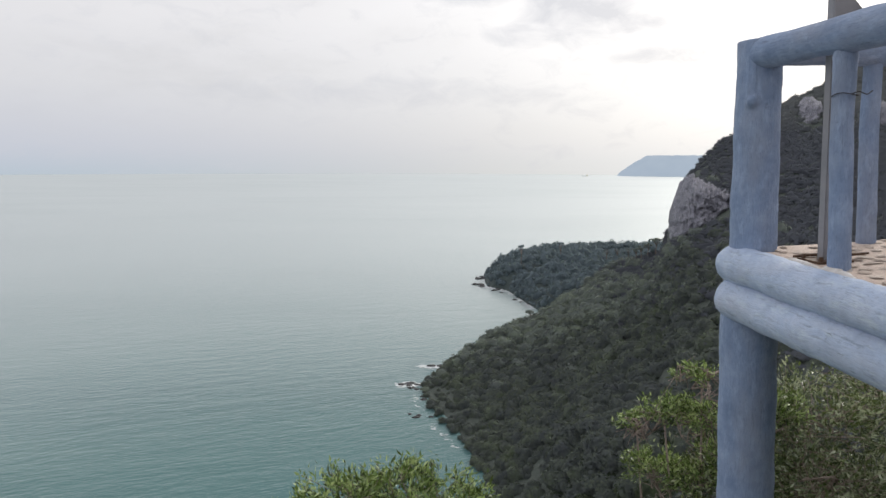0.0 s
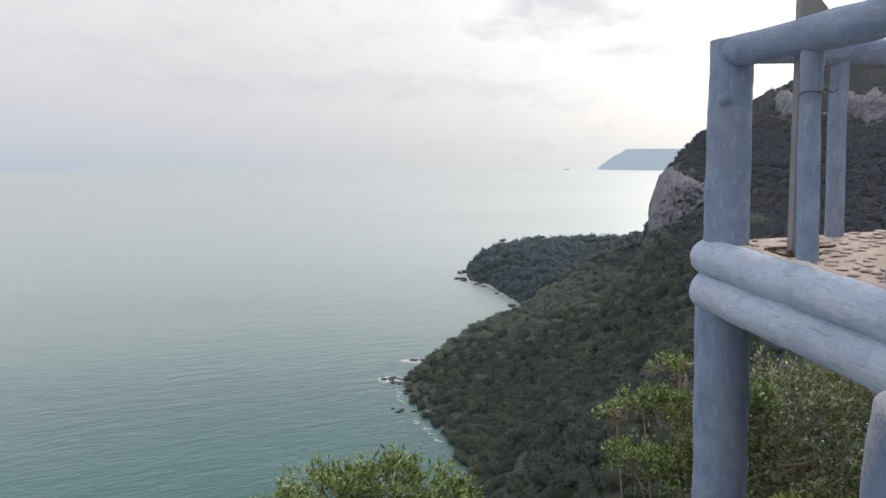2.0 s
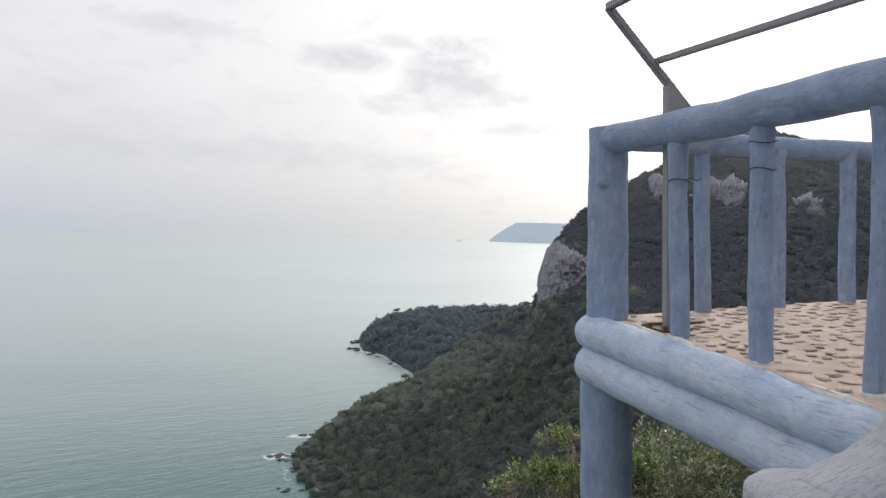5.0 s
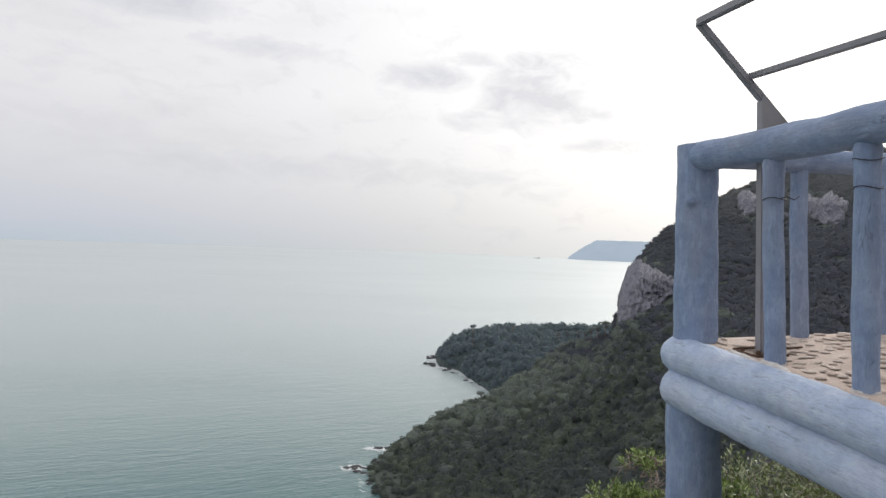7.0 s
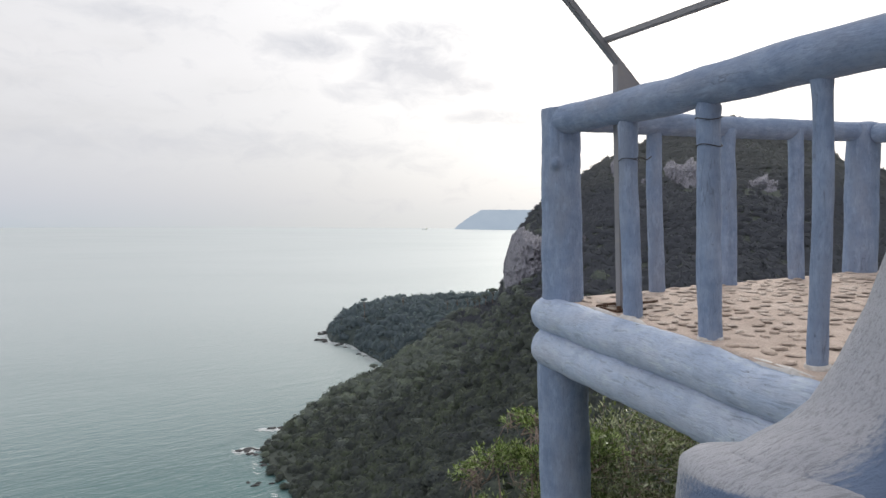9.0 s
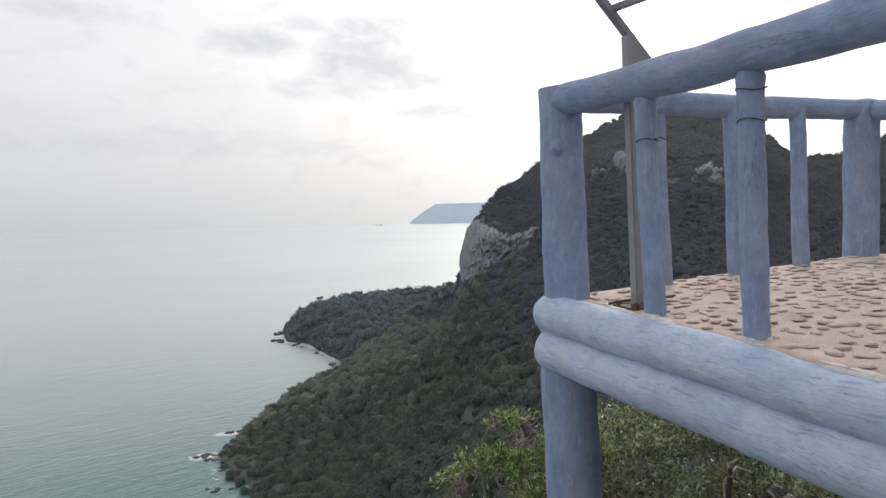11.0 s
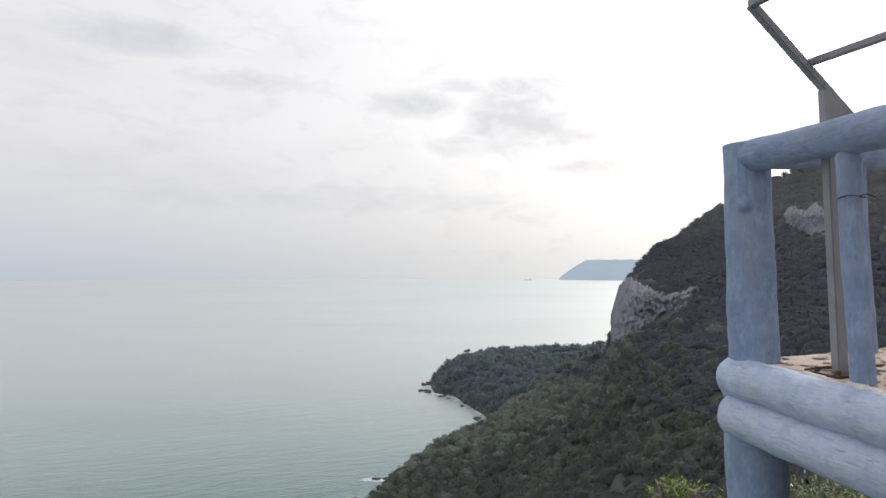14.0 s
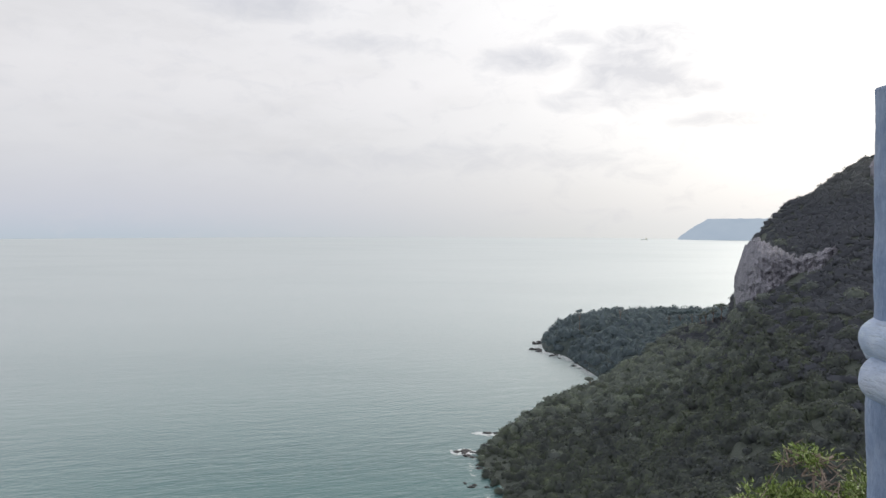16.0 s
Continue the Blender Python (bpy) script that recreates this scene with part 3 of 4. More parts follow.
def plant_forest():
    rng = np.random.default_rng(11)
    n = 19500
    az = rng.uniform(3.5, 60, n)
    r = np.sqrt(rng.uniform(24**2, 535**2, n))
    x, y = r * np.sin(np.radians(az)), r * np.cos(np.radians(az))
    z = ground_z(x, y)
    keep = (z > SEA - 0.8) & ~on_cliff(az, r, z) & (r < np.interp(az, AZ, CREST_R) + 14)
    x, y, z, r = x[keep], y[keep], z[keep], r[keep]
    rad = (1.65 + 2.7 * rng.uniform(0, 1, len(x)) ** 1.6) * np.clip(r / 65, 0.6, 1) * np.clip((z - SEA) / 14 + 0.55, 0.55, 1)
    slim = np.interp(az[keep], (24.8, 25.6, 28.5, 30), (1, 0.5, 0.5, 1))
    rad = np.where(r > 370, rad * slim, rad)
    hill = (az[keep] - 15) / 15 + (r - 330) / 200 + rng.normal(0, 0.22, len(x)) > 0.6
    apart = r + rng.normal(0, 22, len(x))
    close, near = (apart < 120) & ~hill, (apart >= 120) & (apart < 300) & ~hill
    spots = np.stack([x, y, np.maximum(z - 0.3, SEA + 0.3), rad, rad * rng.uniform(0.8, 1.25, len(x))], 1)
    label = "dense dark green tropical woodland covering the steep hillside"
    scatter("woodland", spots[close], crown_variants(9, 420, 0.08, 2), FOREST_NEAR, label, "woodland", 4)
    scatter("woodland", spots[near], crown_variants(9, 185, 0.115, 3), FOREST_HAZED, label, "woodland", 5)
    scatter("woodland", spots[~close & ~near & ~hill], crown_variants(9, 150, 0.13, 4), FOREST_CREST_HAZED, label, "woodland", 6)
    # low growth that fills the slope between the nearer trees
    m = 2600
    la, lr = rng.uniform(3.5, 60, m), np.sqrt(rng.uniform(24**2, 170**2, m))
    lx, ly = lr * np.sin(np.radians(la)), lr * np.cos(np.radians(la))
    lz = ground_z(lx, ly)
    lk = rng.uniform(1.2, 2.3, m)
    under = np.stack([lx, ly, lz - 0.3, lk, lk * rng.uniform(0.5, 0.8, m)], 1)[lz > SEA]
    scatter("woodland", under, crown_variants(9, 80, 0.15, 18), FOREST_NEAR, "low green growth between the trees on the slope", "woodland", 19)
    # the hill is hidden under many small crowns
    n = 13500
    ha, hr = rng.uniform(19, 60, n), np.sqrt(rng.uniform(225**2, 535**2, n))
    hx, hy = hr * np.sin(np.radians(ha)), hr * np.cos(np.radians(ha))
    hz = ground_z(hx, hy)
    ok = (~on_cliff(ha, hr, hz) | ((ha > 33) & (rng.uniform(0, 1, n) < 0.4))) & (hr < np.interp(ha, AZ, CREST_R) + 10) & ((ha - 15) / 15 + (hr - 330) / 200 + rng.normal(0, 0.22, n) > 0.6)
    k = rng.uniform(1.5, 2.8, n) * np.where(hr > 370, np.interp(ha, (24.8, 25.6, 28.5, 30), (1, 0.7, 0.7, 1)), 1)
    low = np.stack([hx, hy, hz - 0.3, k, k * rng.uniform(0.85, 1.25, n)], 1)[ok]
    spots[hill, 4] *= 0.6
    scatter("woodland", spots[hill & (rng.uniform(0, 1, len(x)) < 0.3)], crown_variants(9, 110, 0.13, 15), FOREST_HILL_HAZED, "dark tropical woodland on the hill behind the platform, haze-tinted blue-grey", "woodland", 17, 0.85)
    scatter("woodland", low, crown_variants(9, 64, 0.20, 14, 1), FOREST_HILL_HAZED, "dark tropical woodland on the hill behind the platform, haze-tinted blue-grey", "woodland", 7, 0.85)


plant_forest()


def slope_range(az, el):
    """How far off the slope lies in a direction."""
    rs = np.arange(200.0, 540.0, 2.0)
    z = ground_z(rs * math.sin(radians(az)), rs * math.cos(radians(az)))
    over = np.degrees(np.arctan2(z - 0.6, rs)) >= el
    return float(rs[np.argmax(over)]) if over.any() else 430.0


def rock_face(azs, lows, highs, seed):
    """A craggy bare rock face standing out of the slope."""
    span = azs[-1] - azs[0]
    nu, nv = int(14 + 18 * span), 36
    bm = bmesh.new()
    grid = []
    for i in range(nu):
        u = i / (nu - 1)
        az = azs[0] + span * u
        lo, hi = float(np.interp(az, azs, lows)), float(np.interp(az, azs, highs))
        foot = slope_range(az, lo)
        row = []
        for k in range(nv):
            v = k / (nv - 1)
            el = lo - 0.5 + (hi - lo + 0.5) * v
            r = foot - (3.5 if span > 4 else -0.8) + 0.35 * max(0.0, slope_range(az, el) - foot)
            edge = min(u * span * 1.6, (1 - u) * span * 1.6, (1 - v) * 4, 1.0)
            p = Vector((az * 1.3, el * 1.1, seed))
            crag = 4 * noise.noise(p * 0.9) + 3.2 * noise.noise(p * 2.6) + 0.9 * noise.noise(Vector((az * 9, el * 2.5, seed)))
            r += -crag * (0.3 if span < 4 else 0.9) + 14 * (1 - edge) ** 2
            jag = noise.noise(Vector((az * 4, el * 4, seed + 5)))
            e = el + 0.28 * jag * (1 if v > 0.8 or u < 0.1 else 0.4)
            row.append(bm.verts.new(polar(az + 0.10 * jag, r, r * math.tan(radians(e)) + 0.6)))
        grid.append(row)
    for i in range(nu - 1):
        for k in range(nv - 1):
            bm.faces.new((grid[i][k], grid[i + 1][k], grid[i + 1][k + 1], grid[i][k + 1]))
    me = bpy.data.meshes.new("cliff")
    bm.to_mesh(me)
    bm.free()
    me.materials.append(LIMESTONE)
    return tagged(new("cliff", me), "bare grey-pink limestone cliff face on the wooded hill", "cliff", "limestone cliffs", "structure")


for i, c in enumerate(CLIFFS):
    rock_face(*c, seed=3.0 + 2.7 * i)


# ---- the wooded promontory beyond the spur ----
def promontory_z(x, y):
    """Height over the sea of the low wooded point of land: a steep little coast and a rounded top."""
    coast = np.interp(y, (400, 443, 495, 510, 530, 566, 590, 620, 660), (114, 108, 103, 91, 92, 97, 112, 150, 220))
    rise = 1 - np.exp(-np.maximum(x - coast, 0) / 20)
    over = np.maximum(y - 570, 0) / 60
    h = 22 * rise - 16 * over**2
    return np.where(x < coast, (x - coast) * 0.8, h)


def build_promontory():
    xs, ys = np.arange(60, 400, 4.0), np.arange(410, 700, 4.0)
    x, y = np.meshgrid(xs, ys, indexing="ij")
    z = SEA + np.maximum(promontory_z(x, y) + 0.05 * promontory_z(x, y) * wobble(x, y, 0.09, 2.0), -6)
    ob = new("ground", grid_mesh("promontory", np.stack([x, y, z], -1).reshape(-1, 3), len(xs), len(ys), UNDERGROWTH))
    tagged(ob, "dark rocky base of a low wooded promontory in the sea", "promontory", kind="structure")
    rng = np.random.default_rng(21)
    x, y = rng.uniform(70, 350, 12000), rng.uniform(420, 660, 12000)
    h = promontory_z(x, y) * (1 + 0.05 * wobble(x, y, 0.09, 2.0))
    keep = (h > 0.6) & (x < 330) & (y < 625)
    x, y, h = x[keep][:3000], y[keep][:3000], h[keep][:3000]
    rad = (2.0 + 3.6 * rng.uniform(0, 1, len(x)) ** 2.2) * np.clip(h / 12 + 0.5, 0.5, 1)
    spots = np.stack([x, y, SEA + h - 0.5, rad, rad * rng.uniform(0.8, 1.45, len(x))], 1)
    scatter("woodland", spots, crown_variants(9, 64, 0.19, 9, 1), FOREST_FAR_HAZED, "woodland on the low promontory across the bay, haze-tinted blue-green", "woodland", 8)


build_promontory()


def far_tree(az, r, ground, height, spread, flat, seed, mat, label):
    """A tree standing over a skyline: a forked trunk and a loose crown of leaf clumps with gaps."""
    p = polar(az, r, ground)
    e = thing("tree", p, label, "tree", "trees along the skyline", frame_of=Matrix())
    rng = np.random.default_rng(seed)
    fork = Vector((rng.uniform(-0.4, 0.4), 0, height * 0.45))
    trunk = tube([Vector((0, 0, -1.0)), Vector((0.1, 0, height * 0.25)), fork], [0.28, 0.24, 0.19], 8, 0.1, seed)
    vs, fs, base = [], [], 0
    variants = crown_variants(3, 130, 0.15, seed, 1)
    for k in range(7):
        turn = 2 * math.pi * (k / 7 + rng.uniform(-0.05, 0.05))
        out = spread * rng.uniform(0.35, 0.72) if k else 0.0
        c = Vector((out * math.cos(turn), out * math.sin(turn), height * (1 - flat * rng.uniform(0.5, 1.0)) - 0.3 * spread * flat))
        tube([fork, fork.lerp(c, 0.55) + Vector((0, 0, 0.2)), c], [0.13, 0.09, 0.05], 6, cap=0, bm=trunk)
        v, f, _ = variants[k % 3]
        size = spread * rng.uniform(0.32, 0.5)
        vs.append(v * np.array([size, size, size * (0.75 if flat > 0.2 else 1.0) * 0.8]) + np.array(c))
        fs.append(f + base)
        base += len(v)
    part("trunk", trunk, BARK, e)
    crown = new("crown", tri_mesh("crown", np.concatenate(vs), np.concatenate(fs), mat))
    crown.parent = e


def tri_mesh(name, v, f, mat):
    me = bpy.data.meshes.new(name)
    me.vertices.add(len(v))
    me.vertices.foreach_set("co", np.asarray(v, dtype=np.float32).ravel())
    me.loops.add(f.size)
    me.loops.foreach_set("vertex_index", f.ravel().astype(np.int32))
    me.polygons.add(len(f))
    me.polygons.foreach_set("loop_start", np.arange(0, f.size, 3, dtype=np.int32))
    me.update(calc_edges=True)
    me.materials.append(mat)
    return me


# azimuth, range, elevation of the top, spread of the crown
for k, (az, r, top, wide) in enumerate(((24.30, 394, -5.95, 3.8), (23.66, 391, -6.5, 3.0), (23.15, 389, -6.85, 3.0), (22.75, 387, -7.12, 2.6), (54.3, 478, 3.62, 2.8), (55.3, 482, 3.78, 2.6), (18.9, 368, -9.75, 3.2), (13.9, 344, -12.85, 3.4), (10.4, 326, -14.7, 3.0))):
    g = polar(az, r)
    ground = float(ground_z(np.array([g.x]), np.array([g.y]))[0])
    far_tree(az, r, ground, r * math.tan(radians(top)) + 0.6 - ground, wide, 0.35, 100 + k, FOREST_CREST_HAZED, "dark green tree standing over the crest of the wooded spur")
for k, (az, r, top, wide) in enumerate(((22.1, 520, -7.0, 6.4), (21.2, 522, -7.08, 7.0), (20.3, 524, -7.25, 5.0), (16.4, 530, -6.95, 4.0), (13.0, 525, -7.3, 3.8))):
    g = polar(az, r)
    ground = SEA + float(promontory_z(np.array([g.x]), np.array([g.y]))[0])
    far_tree(az, r, ground, r * math.tan(radians(top)) + 0.6 - ground, wide, 0.12, 120 + k, FOREST_FAR_HAZED, "flat-topped tree on the low promontory, haze-tinted blue-green")


# ---- the lookout platform ----
def deck_left(y):
    """Where the cement of the deck runs out over the edge beam."""
    return 1.628 - 0.088 * max(0.0, 3.1 - y)


def build_platform():
    deck = thing("viewing_platform", (1.6, 3.3, 0), "lookout platform of tan cement on log-shaped cement beams and a round column", "platform", kind="structure")
    o = Vector((1.6, 3.3, 0))
    bm = bmesh.new()
    # deck slab with an uneven far edge
    top, xs, ys = [], np.arange(1.50, 3.99, 0.05), np.arange(-0.7, 3.43, 0.06)
    for xx in xs:
        row = []
        for yy in ys:
            e = 0.018 * noise.noise((xx * 5, yy * 5, 0)) if yy > 3.3 else 0
            zz = 0.006 * noise.noise((xx * 4, yy * 4, 3)) - (0.02 if yy > 3.37 else 0)
            left = deck_left(yy)
            row.append(bm.verts.new(Vector((left + (xx - 1.50) * (3.97 - left) / 2.46, yy + e, zz)) - o))
        top.append(row)
    for i in range(len(xs) - 1):
        for k in range(len(ys) - 1):
            bm.faces.new((top[i][k], top[i + 1][k], top[i + 1][k + 1], top[i][k + 1])).smooth = True
    ring = bm.edges[:]
    rim = [e for e in ring if len(e.link_faces) == 1]
    made = bmesh.ops.extrude_edge_only(bm, edges=rim)
    for v in (g for g in made["geom"] if isinstance(g, bmesh.types.BMVert)):
        v.co.z = -0.14
    part("deck", bm, CEMENT, deck, "tan cement deck set with worn pebbles")
    part("underside", box(Vector((1.63, -0.68, -0.19)) - o, Vector((3.94, 3.38, -0.13)) - o, 0.01), CEMENT, deck)
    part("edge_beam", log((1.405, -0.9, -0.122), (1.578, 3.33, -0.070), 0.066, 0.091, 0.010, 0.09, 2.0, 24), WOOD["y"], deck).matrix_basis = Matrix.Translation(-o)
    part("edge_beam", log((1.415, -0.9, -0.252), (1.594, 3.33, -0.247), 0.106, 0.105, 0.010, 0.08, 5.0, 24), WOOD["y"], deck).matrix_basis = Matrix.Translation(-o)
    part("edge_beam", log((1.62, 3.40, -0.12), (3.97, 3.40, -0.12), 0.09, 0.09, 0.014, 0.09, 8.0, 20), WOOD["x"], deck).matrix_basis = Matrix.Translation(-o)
    part("mortar", log((deck_left(-0.7) + 0.01, -0.7, -0.014), (deck_left(3.1) + 0.01, 3.15, -0.012), 0.016, 0.016, 0.009, 1.1, 6.0, 12), MORTAR, deck, "crumbling mortar along the deck edge").matrix_basis = Matrix.Translation(-o)
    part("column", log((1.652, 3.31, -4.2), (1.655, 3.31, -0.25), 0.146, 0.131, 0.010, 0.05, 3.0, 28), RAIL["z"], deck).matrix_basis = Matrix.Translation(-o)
    part("column", log((3.60, 0.6, -4.8), (3.60, 0.6, -0.16), 0.140, 0.13, 0.010, 0.05, 4.0, 20), WOOD["z"], deck).matrix_basis = Matrix.Translation(-o)
    return deck


PLATFORM = build_platform()


def railing(at, label):
    return thing("railing", at, label, "railing", "platform railings")


def build_railings():
    label = "blue-grey railing of log-shaped cement posts on the platform edge"
    near = railing((1.62, 3.3, 0), label)
    shift = Matrix.Translation((-1.62, -3.3, 0))

    def put(name, bm, mat, parent, text=""):
        ob = part(name, bm, mat, parent, text)
        ob.matrix_basis = shift
        return ob

    path = log_path((1.652, 3.284, -0.03), (1.662, 3.284, 0.982), 0.011, 0.006, 11.0)
    post = tube(path, [0.106 - 0.007 * i / (len(path) - 1) for i in range(len(path))], 64, 0.06, 11.0, 0.08)
    # knots of cut branches cast into the post
    for kx, ky, kz, kr, kh in ((1.583, 3.209, 0.703, 0.028, 0.030), (1.63, 3.184, 0.30, 0.020, 0.008)):
        c = Vector((kx, ky, kz))
        for v in post.verts:
            d = (v.co - c).length
            if d < 2.2 * kr:
                rim = math.exp(-((d / kr) ** 4)) - 0.35 * math.exp(-((d / (0.45 * kr)) ** 2))
                v.co += Vector((kx - 1.658, ky - 3.284, 0)).normalized() * kh * rim
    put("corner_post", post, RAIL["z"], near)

    def rail_at(i):
        return Vector((1.664 - 0.0030 * i - 0.006 * math.sin(i * 0.9), 3.32 - 0.07 * i, 0.917 - 0.0007 * i + 0.005 * math.sin(i * 0.33 + 0.6) + 0.002 * math.sin(i * 1.3)))

    def edge_x(y):
        """The row of uprights, which runs a little askew along the deck."""
        return 1.662 - 0.044 * (3.3 - y)

    def baluster(y, rad, seed, lean):
        """A round upright that swells into the rail above it."""
        axis = rail_at((3.32 - y) / 0.07)
        foot = edge_x(y)
        path, radii = [], []
        for k in range(40):
            z = -0.02 + (axis.z + 0.01) * k / 39
            under = axis.z - 0.071
            p = Vector((foot + (axis.x - foot) * z / 0.9, y + lean * math.sin(z * 3.0), z))
            q = p * 1.7 + Vector((seed * 5.1, seed * 2.3, seed))
            p += 0.010 * Vector((noise.noise(q), noise.noise(q + Vector((9, 0, 0))), 0)) * (1 - z)
            r = rad * (1.05 - 0.05 * z) * (1 + 0.15 * math.exp(-max(0.0, under - z) / 0.03))
            if z > under:
                r = min(r, max(0.012, math.sqrt(max(0.0, 0.0685**2 - (z - axis.z) ** 2)) - 0.001))
            path.append(p)
            radii.append(r)
        return tube(path, radii, 22, 0.10, seed, 0)

    put("top_rail", tube([rail_at(i) for i in range(62)], [0.071 + 0.002 * math.sin(i * 0.7) + 0.004 * math.exp(-i / 2.0) for i in range(62)], 28, 0.055, 12.0), RAIL["y"], near)
    balusters = ((2.675, 0.0395, 13.0), (2.185, 0.0405, 14.0), (1.725, 0.027, 15.0), (1.30, 0.040, 16.0), (0.85, 0.040, 17.0), (0.39, 0.040, 18.0), (-0.1, 0.040, 19.0))
    made = []
    for yy, rad, seed in balusters:
        made.append(put("baluster", baluster(yy, rad, seed, 0.012 * math.sin(seed * 2)), RAIL["z"], near))

    for (yy, rad, seed), post in zip(balusters, made):
        part("mortar_collar", log((edge_x(yy), yy, -0.012), (edge_x(yy), yy, 0.008), rad + 0.016, rad + 0.008, 0, 0.4, seed, 18, 0.3), MORTAR, post, "pale crumbling mortar").matrix_basis = Matrix()

    def ring(x, y, z, rad, seed, tails):
        pts = []
        for k in range(22):
            a = 2 * math.pi * k / 20 + seed
            pts.append(Vector((x + rad * math.cos(a), y + rad * math.sin(a), z + 0.006 * math.sin(a * 2 + seed))))
        bm = tube(pts, [0.0019] * len(pts), 6, cap=0)
        if tails:
            tube([Vector((x - rad * 0.2, y - rad * 1.02, z)), Vector((x + rad * 0.5, y - rad * 1.05, z + 0.008)), Vector((x + rad * 1.3, y - rad, z - 0.004)), Vector((x + rad * 1.9, y - rad * 0.9, z + 0.010))], [0.0022] * 4, 6, cap=0, bm=bm)
        return bm

    part("binding_wire", ring(1.632, 2.675, 0.681, 0.0435, 0.4, True), WIRE, made[0], "rusted dark tie wire")
    part("binding_wire", ring(1.612, 2.185, 0.694, 0.043, 1.1, False), WIRE, made[1], "rusted dark tie wire")
    part("binding_wire", ring(1.612, 2.185, 0.788, 0.046, 2.6, False), WIRE, made[1], "rusted dark tie wire")

    far = railing((2.6, 3.3, 0), label)
    shift = Matrix.Translation((-2.6, -3.3, 0))
    put("top_rail", log((1.72, 3.285, 0.928), (3.88, 3.31, 0.880), 0.064, 0.060, 0.014, 0.10, 22.0, 20), RAIL["x"], far)
    put("corner_post", log((3.84, 3.31, -0.03), (3.86, 3.31, 0.92), 0.098, 0.094, 0.006, 0.06, 23.0, 24, 0.3), RAIL["z"], far)
    for xx, seed in ((2.238, 24.0), (2.742, 25.0), (3.255, 26.0)):
        put("baluster", log((xx, 3.270, -0.02), (xx + 0.005, 3.288, 0.885), 0.044, 0.041, 0.012, 0.10, seed, 18, 0.3, 0.12), RAIL["z"], far)
    side = railing((3.7, 2.0, 0), label)
    shift = Matrix.Translation((-3.7, -2.0, 0))
    put("top_rail", log((3.84, 3.20, 0.86), (3.70, -0.7, 0.86), 0.060, 0.062, 0.020, 0.10, 32.0, 18), RAIL["y"], side)
    for k, yy in enumerate((2.85, 2.4, 1.95, 1.5, 1.05, 0.6, 0.15, -0.3)):
        put("baluster", log((3.725 + 0.035 * yy, yy, -0.02), (3.725 + 0.035 * yy, yy, 0.84), 0.045, 0.042, 0.012, 0.12, 33.0 + k, 14), RAIL["z"], side)


build_railings()


def build_board_frame():
    """An empty steel lectern frame for an information board."""
    f = thing("sign_frame", (1.708, 2.88, 0), "empty grey steel lectern frame bolted to the deck behind the railing", "sign frame")
    o = Vector((1.708, 2.88, 0))

    def put(name, bm, mat, parent, text=""):
        ob = part(name, bm, mat, parent, text)
        ob.matrix_basis = Matrix.Translation(-o)
        return ob

    top, low = Vector((1.415, 0, 1.456)), Vector((1.95, 0, 0.900))
    mid = Vector((1.662, 0, 1.232))
    for yy, sag in ((2.88, 0.0), (1.05, -0.07)):
        put("post", square_tube((1.732, yy, 0.005), (1.732, yy, 1.13), 0.045), STEEL, f)
        put("side_tube", square_tube(top + Vector((0, yy, sag)), low + Vector((0, yy, sag)), 0.032), STEEL, f)
        bm = bmesh.new()
        for dy in (-0.004, 0.004):
            vs = [bm.verts.new((x, yy - 0.02 + dy, z)) for x, z in ((1.711, 1.150), (1.815, 1.040), (1.755, 0.99), (1.711, 0.94))]
        v = list(bm.verts)
        bm.faces.new(v[:4][::-1])
        bm.faces.new(v[4:])
        for i in range(4):
            bm.faces.new((v[i], v[(i + 1) % 4], v[4 + (i + 1) % 4], v[4 + i]))
        put("gusset", bm, STEEL, f)
        plate = put("base_plate", box((1.655, yy - 0.075, 0.0), (1.81, yy + 0.075, 0.010), 0.002), RUST, f, "rusted steel base plate")
        for bx, by in ((1.674, -0.055), (1.79, -0.055), (1.674, 0.055), (1.79, 0.055)):
            bm = bmesh.new()
            bmesh.ops.create_cone(bm, cap_ends=True, segments=6, radius1=0.010, radius2=0.009, depth=0.018)
            bm.transform(Matrix.Translation((bx, yy + by, 0.019)))
            part("bolt", bm, RUST, plate)
    for at in (top, mid):
        put("cross_tube", square_tube(at + Vector((0, 2.88, 0)), at + Vector((0, 1.05, -0.07)), 0.032 if at is not mid else 0.026), STEEL, f)


build_board_frame()


def fallen_twig():
    e = thing("twig", (1.70, 2.93, 0.012), "dry brown twig lying on the tan deck by the railing", "twig")
    part("stem", tube([Vector((-0.05, 0.04, 0.0)), Vector((0.02, 0.02, 0.006)), Vector((0.09, -0.03, 0.012)), Vector((0.15, -0.05, 0.010)), Vector((0.21, -0.08, 0.018))], [0.006, 0.008, 0.009, 0.007, 0.004], 7, 0.2, 71.0), RUST, e)
    part("side_shoot", tube([Vector((0.09, -0.03, 0.012)), Vector((0.13, -0.09, 0.02)), Vector((0.15, -0.13, 0.022))], [0.006, 0.004, 0.002], 6, 0.2, 72.0), RUST, e)


fallen_twig()


